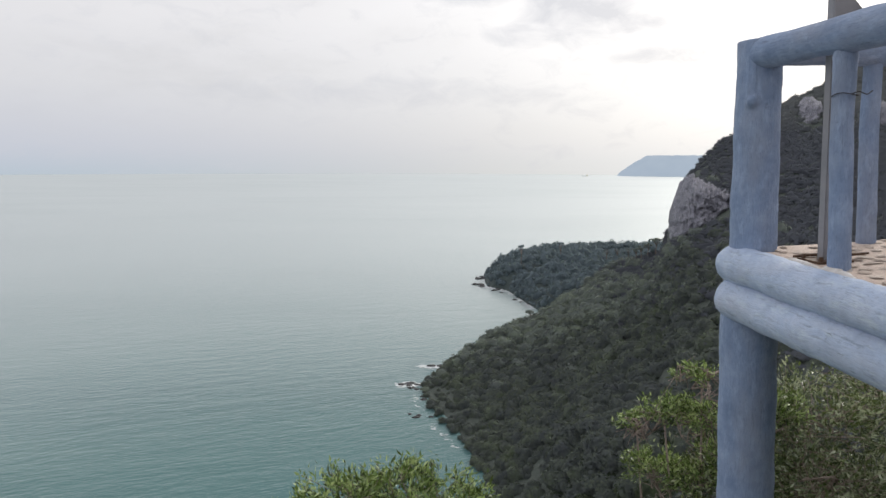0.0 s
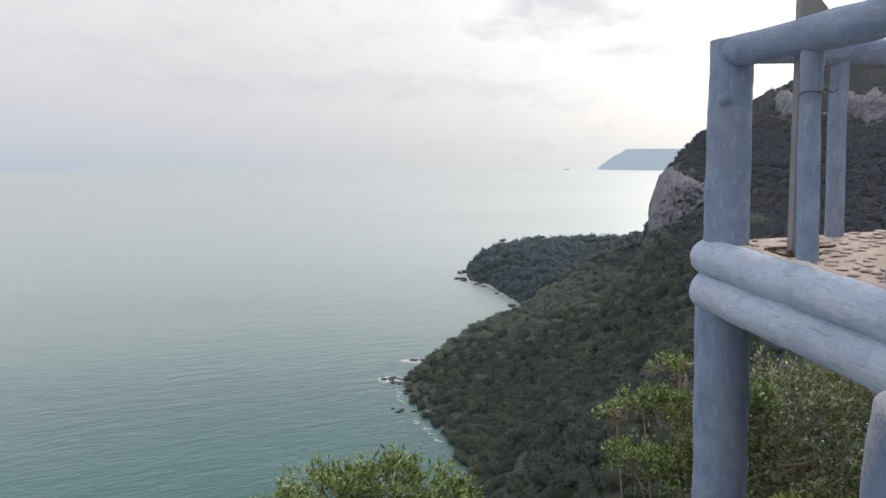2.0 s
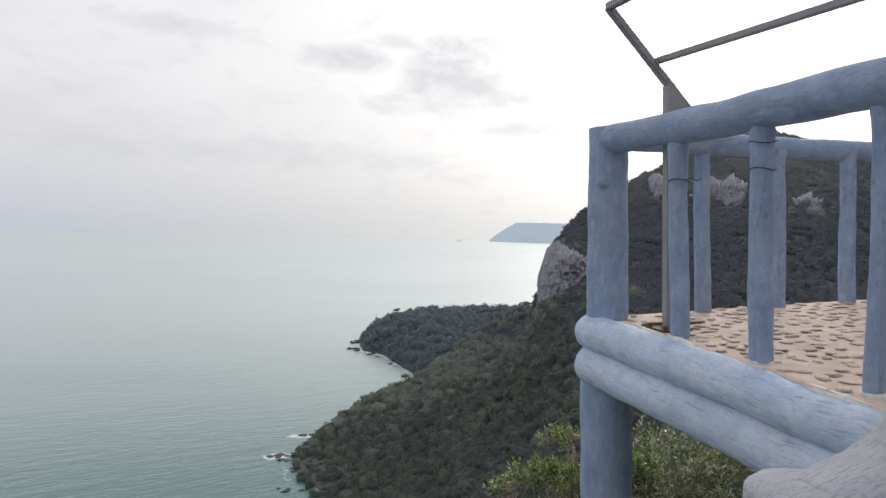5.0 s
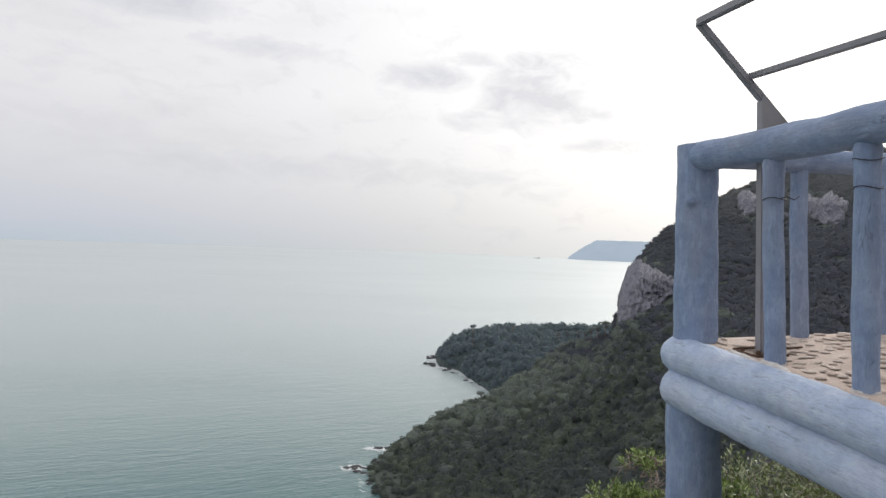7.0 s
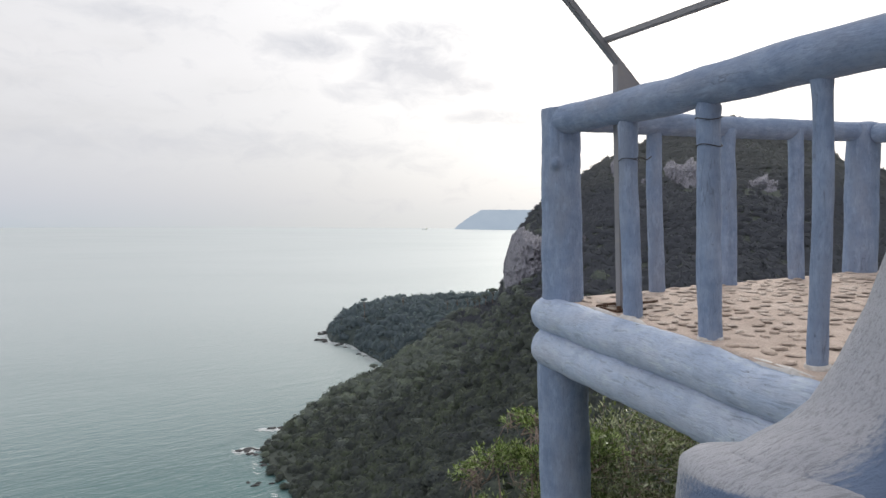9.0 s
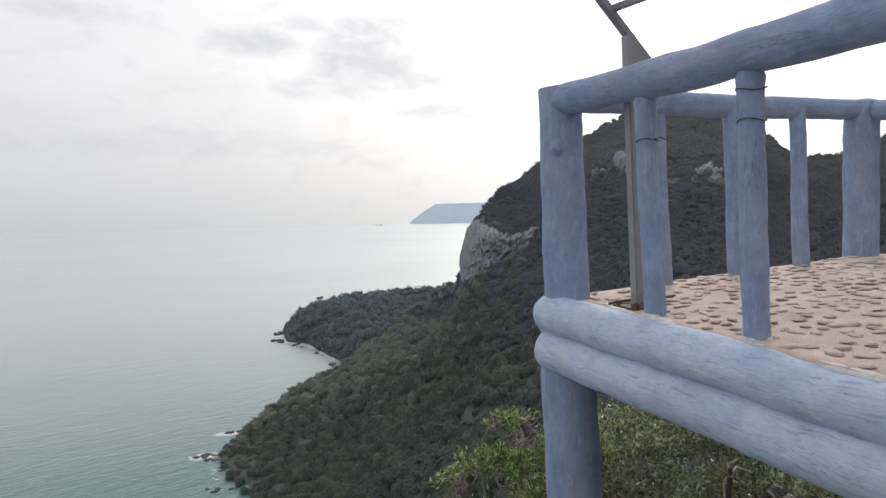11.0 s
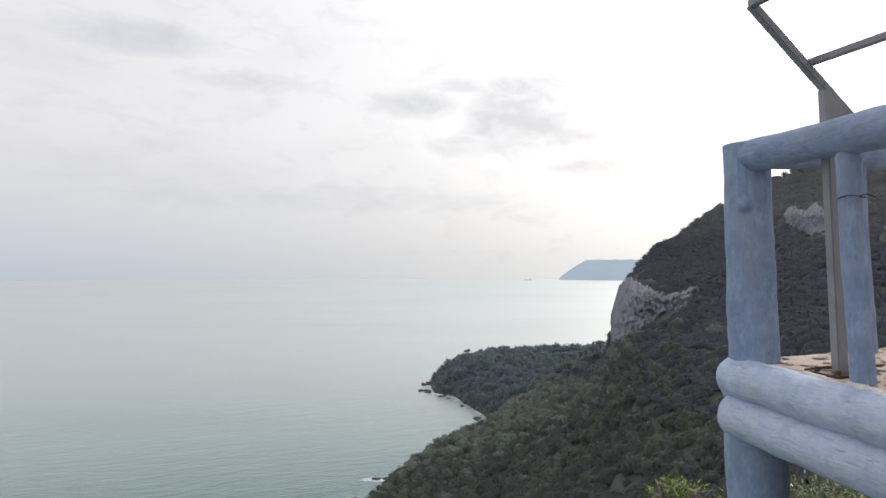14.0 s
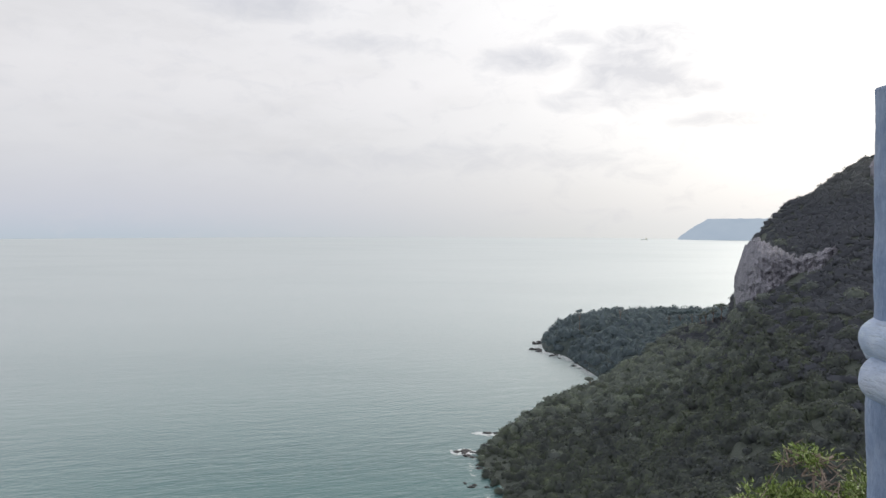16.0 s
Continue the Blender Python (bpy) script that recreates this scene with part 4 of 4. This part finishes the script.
def build_handrail_stump():
    f = thing("handrail", STUMP_AT, "weathered grey log-shaped cement handrail elbow beside the steps", "handrail", frame_of=Matrix())
    path = [Vector(p) for p in ((0.06, 0, -0.014), (0.10, 0, -0.006), (0.14, 0, 0.004), (0.21, -0.005, 0.026), (0.285, -0.01, 0.068), (0.36, -0.015, 0.140), (0.43, -0.02, 0.25), (0.49, -0.02, 0.40), (0.53, -0.02, 0.62), (0.56, -0.02, 0.9))]
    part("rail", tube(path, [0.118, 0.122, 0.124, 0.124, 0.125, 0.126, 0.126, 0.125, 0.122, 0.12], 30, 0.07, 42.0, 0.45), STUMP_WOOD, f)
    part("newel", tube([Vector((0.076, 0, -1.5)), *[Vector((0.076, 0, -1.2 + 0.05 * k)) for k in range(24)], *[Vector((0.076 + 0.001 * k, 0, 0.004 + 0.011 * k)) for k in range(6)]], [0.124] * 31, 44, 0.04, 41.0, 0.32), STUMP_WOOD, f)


STUMP_AT = (0.545, 1.0, 0.157)
build_handrail_stump()


# ---- shrubs ----
def leaf_cloud(points, normals, size, rng, droop=0.2):
    """Pointed folded leaves, six triangles each, at points, growing along normals."""
    n = len(points)
    L = size * rng.uniform(0.6, 1.25, n)[:, None]
    d = normals + rng.normal(0, 0.7, (n, 3))
    d[:, 2] -= droop * rng.uniform(0, 1, n)
    d /= np.linalg.norm(d, axis=1)[:, None]
    side = np.cross(d, rng.normal(0, 1, (n, 3)))
    side /= np.linalg.norm(side, axis=1)[:, None]
    up = np.cross(side, d)
    wdt = 0.155
    v = np.stack([
        points,
        points + d * L * 0.38 + side * L * wdt + up * L * 0.06,
        points + d * L * 0.50,
        points + d * L * 0.38 - side * L * wdt + up * L * 0.06,
        points + d * L - up * L * 0.08,
    ], 1).reshape(-1, 3)
    f = np.array([(0, 1, 2), (0, 2, 3), (1, 4, 2), (2, 4, 3)])
    faces = (np.arange(n)[:, None, None] * 5 + f).reshape(-1, 3)
    return v, faces


def shrub(name, base, blobs, leaves, size, mat, seed, label, bare=6, twigs=26):
    """A bush: stems to each clump of twigs, and leaves on the twig ends. blobs: centre offset, radii."""
    rng = np.random.default_rng(seed)
    e = thing(name, base, label, "shrub", "shrubs below the platform", frame_of=Matrix())
    pts, nrm = [], []
    total = sum(b[3] * b[4] * b[3] for b in blobs)
    stems = []
    for bx, by, bz, rx, rz in blobs:
        stem = bmesh.new()
        c = Vector((bx, by, bz))
        root = Vector((bx * 0.15, by * 0.15, 0))
        mid = root.lerp(c, 0.55) + Vector((rng.uniform(-0.22, 0.22), rng.uniform(-0.22, 0.22), 0.05))
        tube([root, root.lerp(mid, 0.5) + Vector((0.03, 0, 0.04)), mid, c], [0.018, 0.015, 0.012, 0.008], 7, cap=0, bm=stem)
        share = rx * rz * rx / total
        nt = max(6, int(twigs * len(blobs) * share))
        per = int(leaves * share / nt)
        for _ in range(nt):
            q = rng.normal(0, 1, 3)
            q[2] = abs(q[2]) * 0.9 - 0.25
            q /= np.linalg.norm(q)
            reach = rng.uniform(0.7, 1.12)
            tip = c + Vector((q[0] * rx * reach, q[1] * rx * reach, q[2] * rz * reach))
            start = c + Vector((rng.uniform(-0.5, 0.5) * rx, rng.uniform(-0.5, 0.5) * rx, rng.uniform(-0.6, 0.1) * rz))
            elbow = start.lerp(tip, 0.5) + Vector(rng.uniform(-0.16, 0.16, 3) * rx)
            tube([start, elbow, tip], [0.005, 0.0035, 0.002], 4, cap=0, bm=stem)
            s = rng.uniform(0.45, 1.0, per)[:, None]
            a, b2, t2 = np.array(start), np.array(elbow), np.array(tip)
            along = (1 - s) ** 2 * a + 2 * s * (1 - s) * b2 + s**2 * t2
            pts.append(along + rng.normal(0, 0.085 * rx, (per, 3)))
            nrm.append(np.tile(q, (per, 1)) * 0.8 + np.array([0, 0, 0.5]))
        stems.append(stem)
    for _ in range(bare):
        q = rng.normal(0, 1, 3)
        q[2] = -abs(q[2]) * 0.3
        bx, by, bz, rx, rz = blobs[rng.integers(len(blobs))]
        c = Vector((bx, by, bz))
        tip = c + Vector(q / np.linalg.norm(q)) * rx * rng.uniform(0.8, 1.3) - Vector((0, 0, 0.4 * rz))
        kinks = [c.lerp(tip, f) + Vector(rng.uniform(-0.13, 0.13, 3)) * (1 - f * 0.7) for f in (0.3, 0.5, 0.7, 0.85)]
        tube([c, *kinks, tip], [0.012, 0.011, 0.009, 0.007, 0.005, 0.003], 5, cap=0, bm=stems[0])
        for f in (1, 2):
            tube([kinks[f], kinks[f] + Vector(rng.uniform(-0.10, 0.10, 3)), kinks[f] + Vector(rng.uniform(-0.2, 0.2, 3))], [0.006, 0.0045, 0.0025], 4, cap=0, bm=stems[0])
    for stem in stems:
        part("branch", stem, BARK, e, "thin pale branch with bare twigs")
    v, f = leaf_cloud(np.concatenate(pts), np.concatenate(nrm), size, rng)
    crown = new("foliage", tri_mesh("foliage", v, f, mat))
    crown.parent = e
    tagged(crown, kind="stuff")
    return e


def on_ground(az, r):
    return float(ground_z(np.array([r * math.sin(radians(az))]), np.array([r * math.cos(radians(az))]))[0])


def bush(az, r, blobs, leaves, size, mat, seed, label, **more):
    p = polar(az, r)
    z = on_ground(az, r)
    shrub("shrub", (p.x, p.y, z - 0.05), [(x, y, h - z, rx, rz) for x, y, h, rx, rz in blobs], leaves, size, mat, seed, label, **more)


bush(-1.8, 5.0, [(-0.30, 0, -1.98, 0.42, 0.28), (0.12, 0.1, -1.99, 0.40, 0.28), (0.48, 0.05, -2.02, 0.38, 0.28), (-0.7, 0.0, -2.22, 0.42, 0.28), (0.1, -0.35, -2.22, 0.5, 0.34), (-1.05, 0.1, -2.37, 0.36, 0.24), (0.72, 0.1, -2.24, 0.34, 0.25), (-1.36, 0.15, -2.50, 0.30, 0.20)], 13500, 0.062, LEAF, 51, "leafy green shrub on the steep slope below the lookout", twigs=36)
bush(26.5, 6.4, [(-0.10, 0.05, -1.32, 0.27, 0.12), (-0.40, 0.15, -1.70, 0.33, 0.17), (-0.10, 0.0, -1.72, 0.33, 0.17), (-0.62, 0.25, -1.80, 0.21, 0.11), (-0.45, 0.2, -2.30, 0.36, 0.20), (-0.12, 0.05, -2.32, 0.36, 0.20), (0.35, -0.1, -1.62, 0.40, 0.32), (0.30, -0.1, -2.15, 0.45, 0.38)], 12000, 0.053, LEAF, 52, "sparse green shrub with bare pale twigs under the platform", bare=44, twigs=30)
bush(37.0, 7.0, [(-0.5, 0, -1.70, 0.75, 0.5), (0.5, 0.0, -1.55, 0.75, 0.5), (-0.9, -0.2, -2.3, 0.8, 0.5), (0.2, -0.4, -2.5, 0.9, 0.5), (1.4, -0.2, -1.65, 0.8, 0.5), (1.3, -0.3, -2.6, 0.9, 0.5), (2.3, -0.2, -1.9, 0.8, 0.5), (-0.6, -0.5, -2.0, 0.6, 0.45), (0.6, -0.5, -2.1, 0.7, 0.5), (1.7, -1.2, -1.9, 0.7, 0.5), (2.5, -1.8, -1.8, 0.7, 0.5), (3.2, -1.5, -1.5, 0.8, 0.5), (0.5, -1.1, -1.95, 0.6, 0.4), (1.0, -1.6, -1.9, 0.6, 0.42), (1.6, -2.2, -1.8, 0.6, 0.42), (-0.95, -1.65, -2.06, 0.32, 0.38)], 50000, 0.060, LEAF_DRY, 53, "dense dull green shrub under the platform", bare=75, twigs=60)
bush(34.6, 5.0, [(0, 0, -1.92, 0.26, 0.20), (0.30, -0.1, -1.98, 0.26, 0.2), (-0.22, 0.1, -2.08, 0.22, 0.18)], 2600, 0.055, LEAF_BRIGHT, 54, "small shrub of bright yellow-green young leaves", twigs=30, bare=0)


def dead_trunk():
    p = polar(41.4, 5.61)
    z = on_ground(41.4, 5.61)
    e = thing("tree_stump", (p.x, p.y, z - 0.1), "thin dead brown trunk with broken forks under the platform", "tree stump", frame_of=Matrix())
    h = -1.31 - z
    part("trunk", tube([Vector((0, 0, 0)), Vector((0.04, 0, h * 0.4)), Vector((-0.02, 0.02, h * 0.75)), Vector((0.0, 0, h))], [0.040, 0.032, 0.025, 0.020], 12, 0.25, 61.0), DARK_BARK, e)
    for dx, dz, r in ((-0.22, 0.10, 0.012), (0.20, -0.06, 0.016), (-0.12, 0.18, 0.010), (0.06, 0.07, 0.022), (-0.06, -0.32, 0.010), (0.07, -0.36, 0.010)):
        part("branch", tube([Vector((0, 0, h - 0.06)), Vector((dx * 0.5, 0.03, h + dz * 0.3)), Vector((dx, -0.02, h + dz))], [r, r * 0.8, r * 0.5], 8, 0.15, 62.0 + dx), BARK, e)


DARK_BARK = plain("dark_bark", (0.030, 0.024, 0.018), (0.085, 0.064, 0.048), 25, 0.9)
dead_trunk()


def boulder(az, r, wide, deep, top, seed):
    p = polar(az, r)
    z = on_ground(az, r)
    size = (wide, deep, (top - z) / 1.5)
    bm = bmesh.new()
    bmesh.ops.create_icosphere(bm, subdivisions=5, radius=1)
    for v in bm.verts:
        q = v.co.copy()
        k = 1 + 0.26 * noise.noise(q * 1.3 + Vector((seed, 0, 0))) + 0.10 * noise.noise(q * 3.1 + Vector((0, seed, 0))) + 0.035 * noise.noise(q * 8 + Vector((seed, seed, 0))) + 0.012 * noise.noise(q * 19)
        k -= 0.10 * max(0.0, 1 - abs(noise.noise(q * 1.7 + Vector((7, 0, seed)))) * 22)
        v.co = Vector((q.x * size[0], q.y * size[1], q.z * size[2])) * k
    for f in bm.faces:
        f.smooth = True
    me = bpy.data.meshes.new("boulder")
    bm.to_mesh(me)
    bm.free()
    me.materials.append(BOULDER)
    ob = new("boulder", me)
    ob.matrix_basis = Matrix.Translation((p.x, p.y, z + size[2] * 0.45))
    tagged(ob, "dark brown weathered boulder on the slope under the platform", "boulder", "boulders under the platform")


def rock_skin():
    m, n = material("brown_boulder")
    co = n.add("ShaderNodeTexCoord").outputs["Object"]
    v = n.noise(co, 6.0, 8.0, 0.7)
    stain = n.noise(n.scaled(co, 3.0, 3.0, 1.2), 1.0, 5.0, 0.65, dist=0.8)
    base = n.ramp(v, (0.35, (0.020, 0.016, 0.016)), (0.6, (0.060, 0.050, 0.046)), (0.75, (0.11, 0.095, 0.088)))
    vein = n.noise(n.scaled(co, 1.6, 1.6, 2.2), 1.0, 3.0, 0.5, dist=1.4)
    base = n.mix(n.ramp(vein, (0.475, 0.0), (0.497, 0.85), (0.503, 0.85), (0.525, 0.0)), base, (0.30, 0.28, 0.26))
    base = n.mix(n.ramp(stain, (0.60, 0.0), (0.68, 0.8)), base, (0.26, 0.235, 0.215))
    finish(n, base, 0.9, v, 0.05, 1.0)
    return m


BOULDER = rock_skin()
boulder(45.0, 5.55, 0.48, 0.42, -1.52, 3.0)
boulder(50.4, 5.35, 0.55, 0.45, -1.55, 8.0)
boulder(43.4, 5.15, 0.36, 0.28, -1.72, 12.0)


# ---- small things down the slope, on the shore and out at sea ----
def capped_post(az, r, top):
    p = polar(az, r)
    z = on_ground(az, r)
    e = thing("railing_post", (p.x, p.y, z - 0.1), "short grey railing post with a white cap on the slope", "post", "posts down the slope", frame_of=Matrix())
    part("post", log((0, 0, 0), (0, 0, top - z + 0.1), 0.072, 0.070, 0.006, 0.05, az, 18, 0.3), RAIL["z"], e)
    part("cap", log((0, 0, top - z + 0.07), (0, 0, top - z + 0.13), 0.079, 0.076, 0, 0.03, az + 2, 18, 0.3), WHITE_CAP, e, "white-painted cap")


capped_post(16.9, 5.15, -2.26)
capped_post(11.4, 5.18, -2.355)


def shore_rock(at, size, seed):
    bm = bmesh.new()
    bmesh.ops.create_icosphere(bm, subdivisions=3, radius=1)
    for v in bm.verts:
        p = v.co.copy()
        k = 1 + 0.5 * noise.noise(p * 1.2 + Vector((seed, 0, 0))) + 0.25 * noise.noise(p * 3.1 + Vector((0, seed, 0)))
        v.co = Vector((p.x * k * size[0], p.y * k * size[1], p.z * k * size[2]))
    me = bpy.data.meshes.new("rock")
    bm.to_mesh(me)
    bm.free()
    me.materials.append(SHORE_ROCK)
    ob = new("rock", me)
    ob.matrix_basis = Matrix.Translation(at)
    return tagged(ob, "dark wet rock standing in the surf by the shore", "rock", "shore rocks")


rng = np.random.default_rng(5)
for az, r, n, spread, size in ((3.6, 284, 7, 3.0, 1.5), (3.2, 283, 3, 2.0, 1.0), (4.0, 248, 5, 3.0, 1.0), (4.3, 268, 5, 3.5, 1.3), (5.3, 309, 4, 3.0, 1.4), (9.6, 519, 8, 3.0, 2.2), (9.5, 556, 7, 3.0, 2.2), (11.0, 506, 6, 5.0, 1.3), (13.0, 470, 6, 6.0, 1.2)):
    for _ in range(n):
        p = polar(az, r, SEA - 0.1) + Vector((rng.normal(0, spread), rng.normal(0, spread), 0))
        k = size * rng.uniform(0.45, 1.3)
        shore_rock(p, (k * rng.uniform(0.8, 1.6), k * rng.uniform(0.8, 1.4), k * rng.uniform(0.35, 0.7)), rng.uniform(0, 50))


def surf():
    """Broken white water along the rocks: many small uneven flecks just above the sea."""
    rng = np.random.default_rng(31)
    vs, fs = [], []
    runs = (((2.2, 284), (3.5, 285), 120, 1.3), ((3.6, 284), (3.7, 256), 34, 0.8), ((4.6, 241), (7.4, 218), 40, 0.7), ((4.2, 311), (5.6, 309), 80, 1.5), ((9.6, 518), (11.9, 497), 150, 1.2), ((11.9, 497), (14.2, 443), 150, 1.2), ((9.5, 560), (9.8, 530), 50, 1.2), ((2.6, 284), (3.5, 285), 110, 0.8), ((4.6, 311), (5.6, 310), 110, 0.8))
    for (a0, r0), (a1, r1), n, wide in runs:
        for _ in range(int(n * 0.75)):
            s = rng.uniform()
            p = polar(a0 + (a1 - a0) * s, r0 + (r1 - r0) * s, SEA + rng.uniform(0.10, 0.16))
            p += Vector((rng.normal(0, wide), rng.normal(0, wide), 0))
            size, turn = rng.uniform(0.15, 0.9) ** 1.8 * (1.5 if r0 > 430 else 1.15 if 280 < r0 < 320 and a0 != 3.6 else 0.5), rng.normal(-0.1, 0.35)
            long = rng.uniform(1.5, 4.5)
            base = len(vs)
            for k in range(8):
                t = 2 * math.pi * k / 8
                q = size * rng.uniform(0.55, 1.25)
                x, y = q * long * math.cos(t), q * math.sin(t)
                vs.append((p.x + x * math.cos(turn) - y * math.sin(turn), p.y + x * math.sin(turn) + y * math.cos(turn), p.z))
            fs.append(tuple(range(base, base + 8)))
    ob = new("surf", mesh_of("surf", vs, fs, FOAM, smooth=False))
    tagged(ob, "thin white surf breaking along the dark shore rocks", "surf", kind="stuff")


surf()


def ship():
    at = polar(18.3, 4450, SEA)
    e = thing("ship", at, "tiny distant ship with a yellow superstructure near the horizon", "ship", frame_of=Matrix())
    part("hull", box((-24, -5, -1), (24, 5, 3.5), 1.2), SHIP_HULL, e)
    part("deckhouse", box((10, -4, 3.5), (18, 4, 11), 0.6), SHIP_HOUSE, e)
    part("mast", tube([Vector((-14, 0, 3.5)), Vector((-14, 0, 15))], [0.8, 0.5], 8), SHIP_HOUSE, e)


# Sea haze is put into the ship's pale colours.
SHIP_HULL = plain("hazy_hull", (0.62, 0.65, 0.64), (0.7, 0.72, 0.7), 0.05)
SHIP_HOUSE = plain("yellow_paint", (0.8, 0.76, 0.58), (0.85, 0.82, 0.64), 0.05)
ship()


# ---- deck pebbles ----
def pebble_mesh(seed):
    bm = bmesh.new()
    bmesh.ops.create_uvsphere(bm, u_segments=10, v_segments=6, radius=1)
    for v in bm.verts:
        p = v.co
        v.co = Vector((p.x * (1 + 0.25 * noise.noise(p + Vector((seed, 0, 0)))), p.y * (1 + 0.25 * noise.noise(p + Vector((0, seed, 0)))), math.copysign(abs(p.z) ** 0.45, p.z)))
    bmesh.ops.delete(bm, geom=[v for v in bm.verts if v.co.z < -0.5], context="VERTS")
    for f in bm.faces:
        f.smooth = True
    me = bpy.data.meshes.new("pebble")
    bm.to_mesh(me)
    bm.free()
    me.materials.append(PEBBLE)
    return me


def lay_pebbles():
    rng = np.random.default_rng(77)
    kinds = [pebble_mesh(s) for s in (1.3, 4.1, 7.7, 9.2)]
    rest_v, rest_f = [], []
    ring_v, ring_f = [], []
    count = 0
    for k in range(45):
        for i in range(24):
            x = deck_left(3.27 - k * 0.074) + 0.07 + i * 0.092 + rng.uniform(-0.032, 0.032) + (0.05 if k % 2 else 0)
            y = 3.27 - k * 0.074 + rng.uniform(-0.03, 0.03)
            a, b, h = rng.uniform(0.019, 0.038), rng.uniform(0.012, 0.023), rng.uniform(0.0035, 0.007)
            m = Matrix.LocRotScale((x - 1.6, y - 3.3, 0.003), Euler((rng.uniform(-0.06, 0.06), rng.uniform(-0.06, 0.06), rng.uniform(0, 6.28))), (a, b, h))
            kind = kinds[rng.integers(4)]
            if x > 3.72 or rng.uniform() < 0.10:
                continue
            # Painted shade: a flat dark disc shifted to each pebble's side away from sun.
            base = len(ring_v)
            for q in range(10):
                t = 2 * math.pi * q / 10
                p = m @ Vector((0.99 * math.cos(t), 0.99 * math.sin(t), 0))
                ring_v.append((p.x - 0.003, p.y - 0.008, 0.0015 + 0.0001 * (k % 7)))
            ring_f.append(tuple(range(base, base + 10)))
            if count < 300:
                ob = new("pebble", kind)
                ob.parent = PLATFORM
                ob.matrix_basis = m
                count += 1
            else:
                base = len(rest_v)
                rest_v += [m @ v.co for v in kind.vertices]
                rest_f += [tuple(base + q for q in f.vertices) for f in kind.polygons]
    dirt = new("dirt", mesh_of("dirt", ring_v, ring_f, PEBBLE_SHADE, smooth=False))
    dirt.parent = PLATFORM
    tagged(dirt, kind="stuff")
    rest = new("pebbles", mesh_of("pebbles", rest_v, rest_f, PEBBLE))
    rest.parent = PLATFORM
    tagged(rest, kind="stuff")


lay_pebbles()
